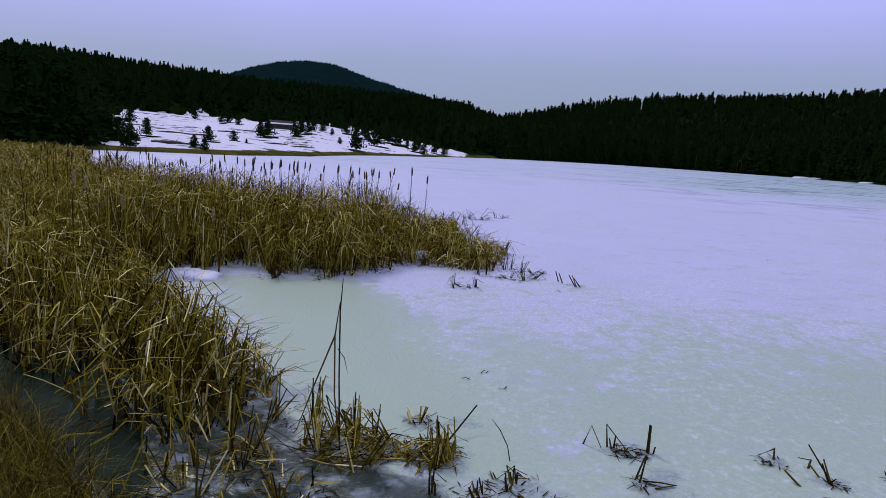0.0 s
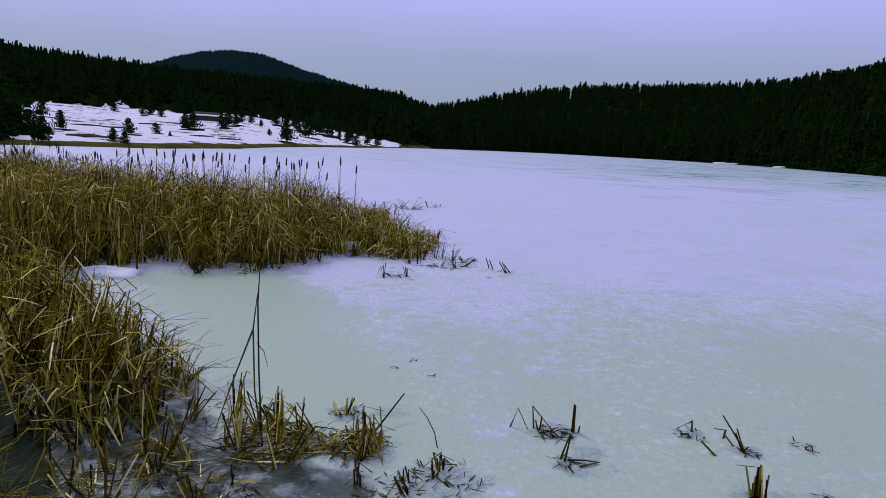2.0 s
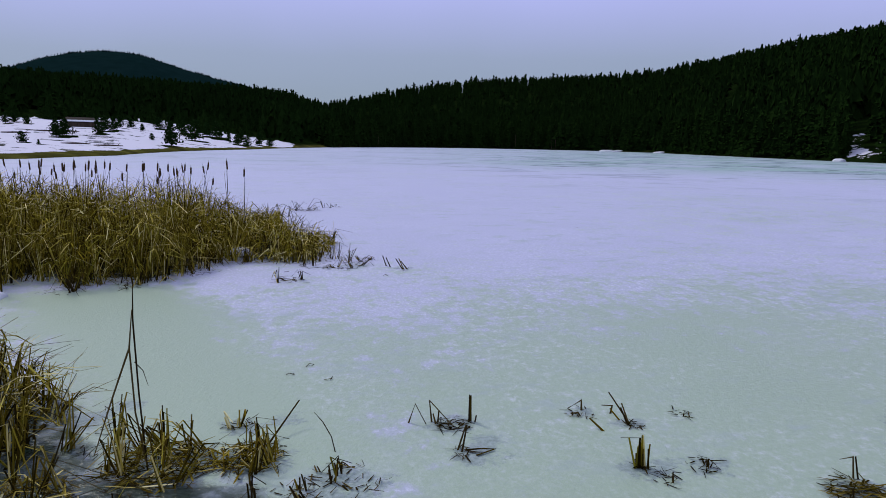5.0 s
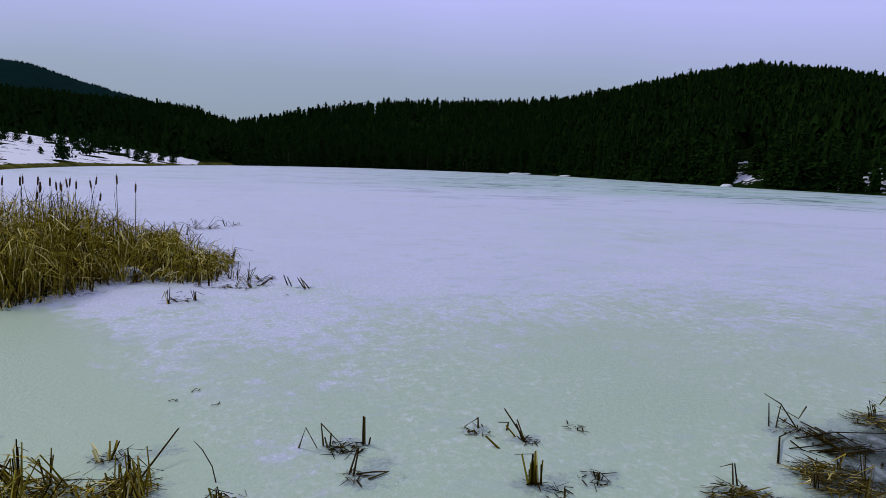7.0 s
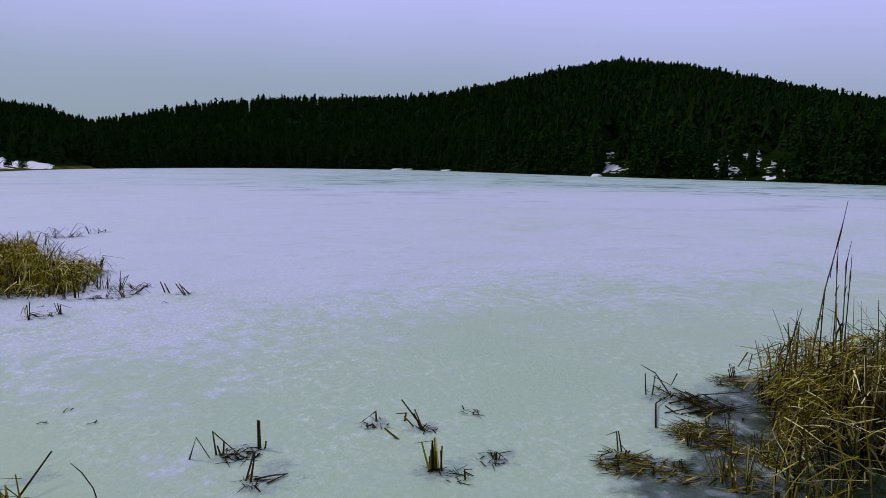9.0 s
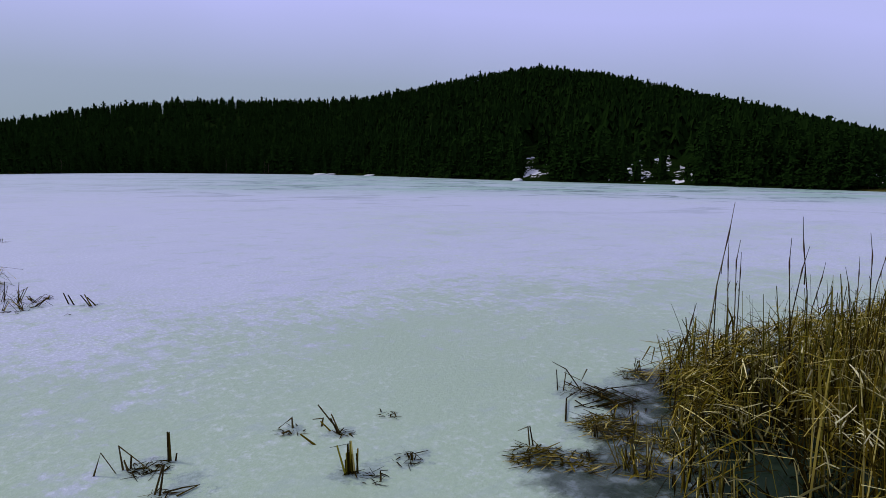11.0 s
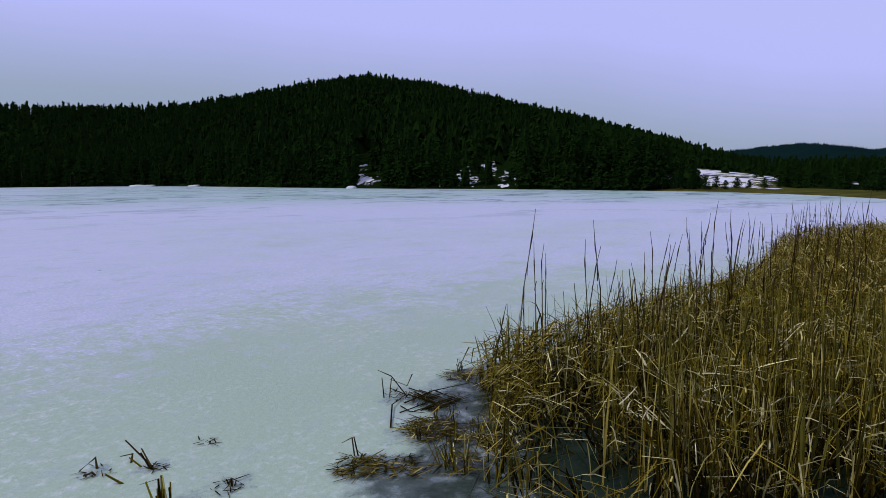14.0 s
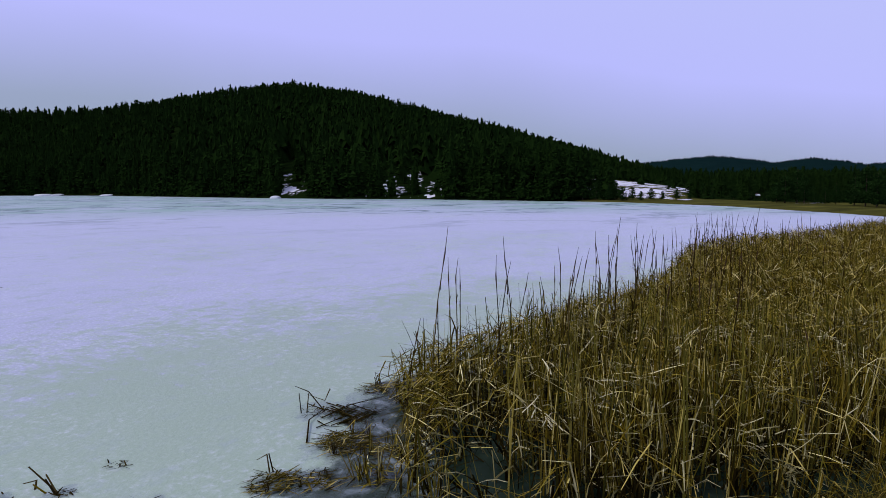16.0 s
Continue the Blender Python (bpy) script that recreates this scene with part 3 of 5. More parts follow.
build_ice()


# ---------------------------------------------------------------- trees
def conifer_rings(high, wide, tiers, rng, sides=9, low=0.12, ragged=0.35):
    """Crown of drooping, ragged tiers of boughs."""
    vs, fs = [], []
    lean = rng.uniform(-0.02, 0.02, 2) * high
    for t in range(tiers):
        u = t / tiers
        z0 = high * (low + (1 - low) * u)
        z1 = high * (low + (1 - low) * min(1.0, u + 1.75 / tiers))
        rad = wide * (1 - u) ** 0.85 * rng.uniform(0.8, 1.15) + 0.02 * high
        o = len(vs)
        turn = rng.uniform(0, 6.28)
        for s in range(sides * 2):
            a = turn + math.pi * s / sides
            q = rad * (rng.uniform(0.75, 1.15) if s % 2 == 0 else rng.uniform(0.35, 0.6))
            vs.append((q * math.cos(a) + lean[0] * u, q * math.sin(a) + lean[1] * u, z0 + rng.uniform(-1, 1) * ragged * high / tiers - (0.25 * rad if s % 2 == 0 else 0)))
        vs.append((lean[0] * min(1, u + 0.2), lean[1] * min(1, u + 0.2), z1))
        for s in range(sides * 2):
            fs.append((o + s, o + (s + 1) % (sides * 2), o + sides * 2))
    return vs, fs


def tufted_conifer(wide, whorls, rng, low=0.06, boughs=6, tuft_size=1.0):
    """A unit-high crown of many small needle tufts round a dark core, uneven from side to side."""
    vs, fs = conifer_rings(1.0, wide * 0.5, 5, rng, 4, low, 0.8)
    blunt, side = rng.uniform(0.4, 0.95), rng.uniform(0, 6.28)
    for w in range(whorls):
        u = w / whorls
        reach = wide * (1 - u) ** blunt * rng.uniform(0.5, 1.3)
        for b in range(boughs if u < 0.6 else max(3, boughs * 2 // 3)):
            a = rng.uniform(0, 6.28)
            q = reach * rng.uniform(0.35, 1.1) * (1 + 0.35 * math.cos(a - side))
            size = rng.uniform(0.030, 0.075) * (1.15 - 0.5 * u) * tuft_size
            c = Vector((q * math.cos(a), q * math.sin(a), low + (0.97 - low) * u + rng.uniform(-0.03, 0.04)))
            o, g = len(vs), rng.uniform(0, 6.28)
            for k_ in range(3):
                vs.append(tuple(c + Vector((size * math.cos(g + k_ * 2.1), size * math.sin(g + k_ * 2.1), rng.uniform(-0.5, 0.4) * size))))
            vs.append(tuple(c + Vector((rng.uniform(-0.5, 0.5) * size, rng.uniform(-0.5, 0.5) * size, size * rng.uniform(0.5, 1.2)))))
            fs += [(o, o + 1, o + 3), (o + 1, o + 2, o + 3), (o + 2, o, o + 3), (o, o + 2, o + 1)]
    return vs, fs


def set_trees(kinds, px, py, pz, hh, wide=1.0):
    """One mesh of many trees out of a few kinds."""
    V, F, o = [], [], 0
    for i in range(len(px)):
        v, f = kinds[i % len(kinds)]
        c, q = math.cos(i * 2.4), math.sin(i * 2.4)
        w = hh[i] * (0.8 + 0.4 * ((i * 0.618) % 1)) * (wide if np.isscalar(wide) else wide[i])
        V.append(np.stack([(v[:, 0] * c - v[:, 1] * q) * w + px[i], (v[:, 0] * q + v[:, 1] * c) * w + py[i], v[:, 2] * hh[i] + pz[i] - 0.2], -1))
        F.append(f + o)
        o += len(v)
    return np.concatenate(V), np.concatenate(F)


def at_bearing(a, r):
    return r * np.sin(np.radians(a)), r * np.cos(np.radians(a))


def build_forest():
    """The dark woods on the hills."""
    rng = np.random.default_rng(5)
    coarse = [tuple(np.array(q) for q in conifer_rings(1.0, rng.uniform(0.15, 0.24), int(rng.integers(5, 8)), rng, 4, 0.05, 1.0)) for _ in range(10)]
    fine = [tuple(np.array(q) for q in tufted_conifer(rng.uniform(0.15, 0.36), 10, rng)) for _ in range(20)]
    close = [tuple(np.array(q) for q in tufted_conifer(rng.uniform(0.20, 0.36), 16, rng, 0.06, 10, 0.7)) for _ in range(12)]
    n = 36000
    a = rng.uniform(-38, 98, n)
    ds, dc = curve(SHORE, a), curve(CREST_AT, a)
    q = np.sqrt(rng.uniform((ds + 0.5) ** 2, (dc + 8) ** 2))
    x, y = at_bearing(a, q)
    z, snow, _, wood, _, _ = land(x, y)
    over = q - ds
    wood = wood * (1 - 0.80 * glade(a, over))
    keep = (wood > rng.uniform(0.72, 1.0, n)) & (over > 0.5)
    keep &= rng.uniform(0, 1, n) < np.where(over < 22, 0.8, np.where(over < 60, 0.50, 0.115)) * np.where((a < -20) & (over < 110), 1.8, 1.0)
    keep |= (a > 66) & (a < 81) & (over < 50) & (over > 2) & (rng.uniform(0, 1, n) < np.where(a < 74.4, np.where(over < 12, 0.4, 0.12), np.where(over < 5, 0.15, 0.015)))
    keep &= (snow < 0.33) | (a > 66) | (rng.uniform(0, 1, n) < 0.5)
    # single trees in the snow along the meadow's upper edge
    keep |= (a > -29) & (a < 1) & (over > 14) & (rng.uniform(0, 1, n) < np.where(a > -14, 0.34, 0.16) * smooth(over / curve(MEADOW_TOP, a), np.where(a > -14, 0.45, 0.72), 1.05))
    x, y, z, a = x[keep], y[keep], z[keep], a[keep]
    # low trees along the grassy far shore, and a close row at the foot of the woods
    ba = rng.uniform(83, 98, 130)
    bx, by = at_bearing(ba, curve(SHORE, ba) + rng.uniform(24, 60, 130))
    fa = np.concatenate([rng.uniform(-38, -29, 110), rng.uniform(4, 70, 520)])
    fo = rng.uniform(0.6, 5.0, len(fa))
    thin = rng.uniform(0, 1, len(fa)) > 0.95 * glade(fa, fo)
    fx, fy = at_bearing(fa[thin], (curve(SHORE, fa) + fo)[thin])
    # the crest line, closer set
    ca = np.arange(-38, 98, 0.10)
    ca = ca + rng.uniform(-0.2, 0.2, len(ca))
    cx, cy = at_bearing(ca, curve(CREST_AT, ca) + rng.uniform(-6, 3, len(ca)))
    x, y = np.concatenate([x, bx, fx, cx]), np.concatenate([y, by, fy, cy])
    z = land(x, y)[0]
    m = len(x)
    crest = np.arange(m) >= m - len(ca)
    foot = (np.arange(m) >= m - len(ca) - len(fx)) & ~crest
    az, r = np.degrees(np.arctan2(x, y)), np.hypot(x, y)
    high = rng.uniform(0.68, 1.10, m) * TREE_HIGH * np.where(rng.uniform(0, 1, m) < 0.05, 1.2, 1.0)
    high = np.where(foot, high * rng.uniform(0.35, 0.85, m), high)
    high = np.where((az > -29) & (az < -1) & (r - curve(SHORE, az) < 90), high * rng.uniform(0.25, 0.62, m), high)
    room = 1.6 + r * np.tan(np.radians(curve(CREST, az) + np.where(rng.uniform(0, 1, m) < 0.82, rng.uniform(-0.20, 0.04, m), rng.uniform(0.0, 0.32, m)))) - z
    high = np.where(crest, np.clip(room, 3.0, 12.0), np.minimum(high, room))
    ok = high > 1.5
    near = (r - curve(SHORE, az) < 14) | (r < 95) | crest | ((az < -8) & (r < 150))
    for sel, kinds, name in ((ok & ~near, coarse, "conifer_forest"), (ok & near & (r >= 95), fine, "conifer_forest_edge"), (ok & (r < 95), close, "conifer_shore_forest")):
        me = bulk_mesh(name, *set_trees(kinds, x[sel], y[sel], z[sel], high[sel], np.where(crest, 1.3, 1.15)[sel]), M_NEEDLE)
        tagged(new(name, me), "dark green conifer forest covering the hills round the lake" if kinds is coarse else "dark conifers along the shore and the crest of the wooded hills", "forest", kind="stuff")
    # the wooded ridges far behind
    pa = np.concatenate([rng.uniform(-26, -1, 1300), rng.uniform(74, 100, 1100)])
    pr = rng.uniform(1240, 1330, len(pa))
    x, y = at_bearing(pa, pr)
    spike = [tuple(np.array(q) for q in conifer_rings(1.0, rng.uniform(0.3, 0.5), 2, rng, 3, 0.0, 0.5)) for _ in range(5)]
    me = bulk_mesh("ridge_forest", *set_trees(spike, x, y, land(x, y)[0] - 1.0, rng.uniform(2.0, 5.0, len(pa))), M_HAZED_NEEDLE)
    tagged(new("ridge_forest", me), "woods along the crest of the distant mountains, painted blue-green for haze", "forest", kind="stuff")


build_forest()


def pine_crown(high, wide, rng, fine=1.0, blunt=0.7):
    """Whorls of upswept boughs, each a row of small needle tufts."""
    vs, fs = [], []
    whorls = 12
    for w in range(whorls):
        u = w / whorls
        z0 = high * (0.13 + 0.83 * u)
        reach = wide * rng.uniform(0.75, 1.1) * (1 - u) ** blunt * (0.55 + 0.45 * min(1.0, u * 5 + 0.5))
        for b in range(int(rng.integers(11, 16))):
            a = rng.uniform(0, 6.28)
            far = reach * rng.uniform(0.65, 1.15)
            steps = (3 if far > 0.25 * wide else 2) + (fine < 1)
            for t in range(steps):
                q = far * (t + 0.6) / steps
                size = high * fine * rng.uniform(0.028, 0.066) * (1.1 - 0.3 * u)
                c = Vector((q * math.cos(a), q * math.sin(a), z0 + q * rng.uniform(-0.15, 0.35)))
                o = len(vs)
                for k_ in range(5):
                    g = rng.uniform(0, 6.28)
                    vs.append(c + Vector((size * math.cos(g + k_ * 1.26), size * math.sin(g + k_ * 1.26), rng.uniform(-0.5, 0.4) * size)))
                vs.append(c + Vector((rng.uniform(-0.3, 0.3) * size, rng.uniform(-0.3, 0.3) * size, size * rng.uniform(0.9, 1.6))))
                vs.append(c - Vector((0, 0, size * 0.6)))
                for k_ in range(5):
                    n_ = (k_ + 1) % 5
                    fs += [(o + k_, o + n_, o + 5), (o + n_, o + k_, o + 6)]
    return vs, fs


def build_pine(high, seed):
    rng = np.random.default_rng(seed)
    tree = thing("pine_tree", (0, 0, 0), "small dark green pine standing on the snowy meadow", "tree", "pines on the snowy meadow")
    part("trunk", mesh_of("trunk", *tube([(0, 0, -0.2), (0.01, 0, high * 0.4), (0, 0.01, high * 0.97)], [high * 0.025, high * 0.018, 0.006], 6), M_BARK), tree)
    part("crown", mesh_of("crown", *pine_crown(high, high * rng.uniform(0.44, 0.60), rng, 0.75, 0.6), M_PINE), tree)
    return tree


pines = [build_pine(3.2, s) for s in (1, 2, 3, 4)]
for i, (a, e, h) in enumerate(MEADOW_PINES):
    x, y = meadow_spot(a, e)
    size = math.hypot(x, y) * math.tan(radians(h)) / 3.2
    m = pose(x, y, float(land(x, y)[0]) - 0.05, 0, 0, i * 77) @ Matrix.Diagonal((size * (0.85 + 0.3 * (i * 0.618 % 1)),) * 2 + (size, 1))
    if i < 4:
        pines[i].matrix_basis = m
    else:
        c = copy_thing(pines[i % 4], pose(0, 0, 0))
        c.matrix_basis = m


def build_shore_pine(seed):
    rng = np.random.default_rng(seed)
    tree = thing("pine_tree", (0, 0, 0), "dark pine standing on the grassy far shore", "tree", "pines on the far shore")
    part("trunk", mesh_of("trunk", *tube([(0, 0, -0.2), (0.03, 0, 1.4), (0, 0.02, 3.1)], [0.08, 0.055, 0.01], 6), M_BARK), tree)
    part("crown", mesh_of("crown", *pine_crown(3.2, 1.45, rng, 0.62, 0.6), M_PINE), tree)
    return tree


shore_pines = [build_shore_pine(s_) for s_ in (7, 8)]


def far_shore_pine(a, r, high, i):
    x, y = r * math.sin(radians(a)), r * math.cos(radians(a))
    c = shore_pines[i] if i < 2 else copy_thing(shore_pines[i % 2], pose(0, 0, 0))
    c.matrix_basis = pose(x, y, float(land(x, y)[0]) - 0.05, 0, 0, i * 50) @ Matrix.Diagonal((high / 3.2 * (0.85 + 0.4 * (i * 0.618 % 1)),) * 2 + (high / 3.2, 1))
    tagged(c, "dark pine standing on the grassy far shore", "tree", "pines on the far shore")


for i, (a, r, h) in enumerate(((92.9, 54, 3.0), (92.2, 56, 2.2), (93.6, 52, 2.4), (94.6, 54, 3.0), (95.5, 52, 3.4), (96.6, 56, 3.6), (97.7, 52, 3.8), (91.0, 58, 1.7), (87.6, 62, 2.5), (88.4, 63, 2.9), (88.9, 61, 2.4),
                               (87.0, 64, 1.9), (86.3, 66, 1.2), (89.6, 60, 1.1), (90.3, 59, 1.4), (85.2, 74, 1.0), (83.9, 78, 1.2), (82.4, 76, 0.9), (80.6, 74, 0.9), (79.6, 73, 1.2), (78.5, 73, 1.0), (77.6, 73, 1.3), (76.8, 72, 1.1), (76.1, 74, 1.5),
                               (75.3, 73, 1.6), (74.7, 75, 2.2), (74.2, 74, 1.9), (73.7, 77, 2.7), (73.1, 75, 2.2), (72.6, 78, 2.9), (72.0, 76, 2.4), (71.5, 79, 3.0), (70.9, 78, 2.7), (70.3, 80, 3.2), (78.9, 92, 1.3), (81.6, 94, 1.5), (73.0, 92, 2.8), (74.0, 104, 2.4))):
    far_shore_pine(a, r, h, i)


def shed(a, r, wide, deep, wall_h, roof_h, wall_mat, roof_mat, label, turn):
    """A small log shed with a pitched roof."""
    x, y = r * math.sin(radians(a)), r * math.cos(radians(a))
    ob = thing("shed", (x, y, float(land(x, y)[0]) - 0.03), label, "shed", turn=-a + turn)
    w, d = wide / 2, deep / 2
    v = [(-w, -d, -0.2), (w, -d, -0.2), (w, d, -0.2), (-w, d, -0.2), (-w, -d, wall_h), (w, -d, wall_h), (w, d, wall_h), (-w, d, wall_h), (-w, 0, wall_h + roof_h), (w, 0, wall_h + roof_h)]
    part("wall", mesh_of("wall", v, [(0, 1, 5, 4), (2, 3, 7, 6), (1, 2, 6, 9, 5), (3, 0, 4, 8, 7), (0, 3, 2, 1)], wall_mat), ob)
    e, t = 0.18, 0.06
    for s_ in (-1, 1):
        q = [(-w - e, s_ * (d + e), wall_h - e * roof_h / d), (w + e, s_ * (d + e), wall_h - e * roof_h / d), (w + e, 0, wall_h + roof_h + 0.02), (-w - e, 0, wall_h + roof_h + 0.02)]
        top = [(p[0], p[1], p[2] + t) for p in q]
        part("roof", mesh_of("roof", q + top, [(0, 1, 2, 3), (7, 6, 5, 4), (0, 4, 5, 1), (1, 5, 6, 2), (2, 6, 7, 3), (3, 7, 4, 0)], roof_mat), ob)
    door = [(-0.2 * w, -d - 0.015, 0), (0.25 * w, -d - 0.015, 0), (0.25 * w, -d - 0.015, wall_h * 0.85), (-0.2 * w, -d - 0.015, wall_h * 0.85)]
    back = [(p[0], -d + 0.01, p[2]) for p in door]
    part("door", mesh_of("door", door + back, [(0, 1, 2, 3), (0, 4, 5, 1), (1, 5, 6, 2), (2, 6, 7, 3), (3, 7, 4, 0)], M_BARK), ob)
    eave = -d - e
    lip = [(-w - e, eave - 0.03, wall_h - e * roof_h / d + t), (w + e, eave - 0.03, wall_h - e * roof_h / d + t), (w + e, eave + 0.25, wall_h + 0.22 * roof_h), (-w - e, eave + 0.25, wall_h + 0.22 * roof_h)]
    part("snow_edge", mesh_of("snow_edge", lip + [(p[0], p[1], p[2] + 0.09) for p in lip], [(0, 3, 2, 1), (4, 5, 6, 7), (0, 1, 5, 4), (1, 2, 6, 5), (2, 3, 7, 6), (3, 0, 4, 7)], M_SNOW), ob, "old snow along the eave")
    return ob


def fallen_log(a, over, long, turn):
    r = float(curve(SHORE, a)) + over
    x, y = r * math.sin(radians(a)), r * math.cos(radians(a))
    ob = thing("fallen_log", (x, y, float(land(x, y)[0]) + 0.05), "dark fallen log lying in the meadow snow", "log", "logs on the meadow", turn=turn)
    part("trunk", mesh_of("trunk", *tube([(-long / 2, 0, 0), (0, 0.1, 0.06), (long / 2, 0, 0)], [0.09, 0.08, 0.04], 7), M_BARK), ob)
    for u, up in ((-0.2, 0.18), (0.3, 0.30)):
        part("branch", mesh_of("branch", *tube([(u * long, 0, 0), (u * long + 0.3, 0.1, up)], [0.04, 0.012], 5), M_BARK), ob)


for a, over, long, turn in ((-23.4, 7, 2.2, 40), (-20.8, 20, 3.2, 8), (-23.0, 21, 3.0, 10), (-22.4, 6, 3.6, 12), (-16.6, 36, 6.5, 16), (-14.8, 12, 2.4, 20), (-12.6, 9, 2.6, 30), (-18.6, 33, 3.0, -8)):
    fallen_log(a, over, long, turn)

k = Mat("rust_roof", 0.8, 0.2)
k.put(k.ramp(k.noise(2, 4), (0.3, (0.014, 0.009, 0.008)), (0.7, (0.030, 0.017, 0.014))), "Base Color")
M_RUST = k.m
shed(-14.45, 104, 3.2, 1.8, 0.7, 0.5, M_BARK, M_RUST, "low dark shed with a rusty red roof at the forest edge", 12)
shed(85.2, 82, 1.1, 0.8, 0.35, 0.22, M_BARK, M_RUST, "small dark hut with a rusty roof on the far shore", 20)
shed(80.6, 92, 0.9, 0.7, 0.24, 0.16, M_BARK, M_RUST, "small dark hut with a rusty roof on the far shore", 10)


# ---------------------------------------------------------------- reeds
def blades(name, x, y, z, high, lean, width, kink, rng, mat, turn=None, rings=5, floor=0.006, bow=None):
    """Many dry blades or stems in one mesh: three-sided, tapering, bowed, some snapped and folded over."""
    n = len(x)
    turn = rng.uniform(0, 2 * np.pi, n) if turn is None else turn
    u = np.linspace(0, 1, rings)
    dirx, diry = np.cos(turn), np.sin(turn)
    at = rng.uniform(0.35, 0.95, n)
    # tilt from upright along the blade
    tilt = lean[:, None] * (0.95 + 0.12 * u[None])
    tilt = tilt + np.where(kink[:, None] > 0, np.where(u[None] > at[:, None], kink[:, None], 0), 0)
    if bow is not None:
        tilt = tilt + bow[:, None] * u[None] ** 1.6
    seg = (high / (rings - 1))[:, None]
    out = np.concatenate([np.zeros((n, 1)), np.cumsum(np.sin(tilt[:, 1:]) * seg, 1)], 1)
    up = np.concatenate([np.zeros((n, 1)), np.cumsum(np.cos(tilt[:, 1:]) * seg, 1)], 1)
    up = np.maximum(up, floor)
    px, py, pz = x[:, None] + out * dirx[:, None], y[:, None] + out * diry[:, None], z[:, None] + up
    face = rng.uniform(0, 2 * np.pi, n)
    wide = width[:, None] * (1.0 - 0.5 * u[None] ** 3)
    V = np.empty((n, rings, 3, 3))
    for k, (da, q) in enumerate(((0, 0.5), (np.pi, 0.5), (np.pi / 2, 0.22))):
        V[:, :, k, 0] = px + np.cos(face + da)[:, None] * wide * q
        V[:, :, k, 1] = py + np.sin(face + da)[:, None] * wide * q
        V[:, :, k, 2] = pz + (0.25 * wide * np.sin(tilt) if k == 2 else 0)
    T = []
    for r in range(rings - 1):
        for k in range(3):
            a, b = r * 3 + k, r * 3 + (k + 1) % 3
            T += [(a, b, b + 3), (a, b + 3, a + 3)]
    T.append(((rings - 1) * 3, (rings - 1) * 3 + 1, (rings - 1) * 3 + 2))
    T = np.array(T)
    tris = (np.arange(n)[:, None, None] * rings * 3 + T[None]).reshape(-1, 3)
    return bulk_mesh(name, V.reshape(-1, 3), tris, mat)


def scatter(poly, per_m2, rng, clump=0.6):
    xs, ys = zip(*poly)
    area = (max(xs) - min(xs)) * (max(ys) - min(ys))
    n = int(area * per_m2)
    x, y = rng.uniform(min(xs), max(xs), n), rng.uniform(min(ys), max(ys), n)
    d = ripple(x, y, 0.28, 3.0) * 0.6 + ripple(x, y, 0.9, 7.0) * 0.4
    keep = inside(poly, x, y) & (rng.uniform(-1, 1, n) < 1 - clump + d * clump * 1.6)
    return x[keep], y[keep]


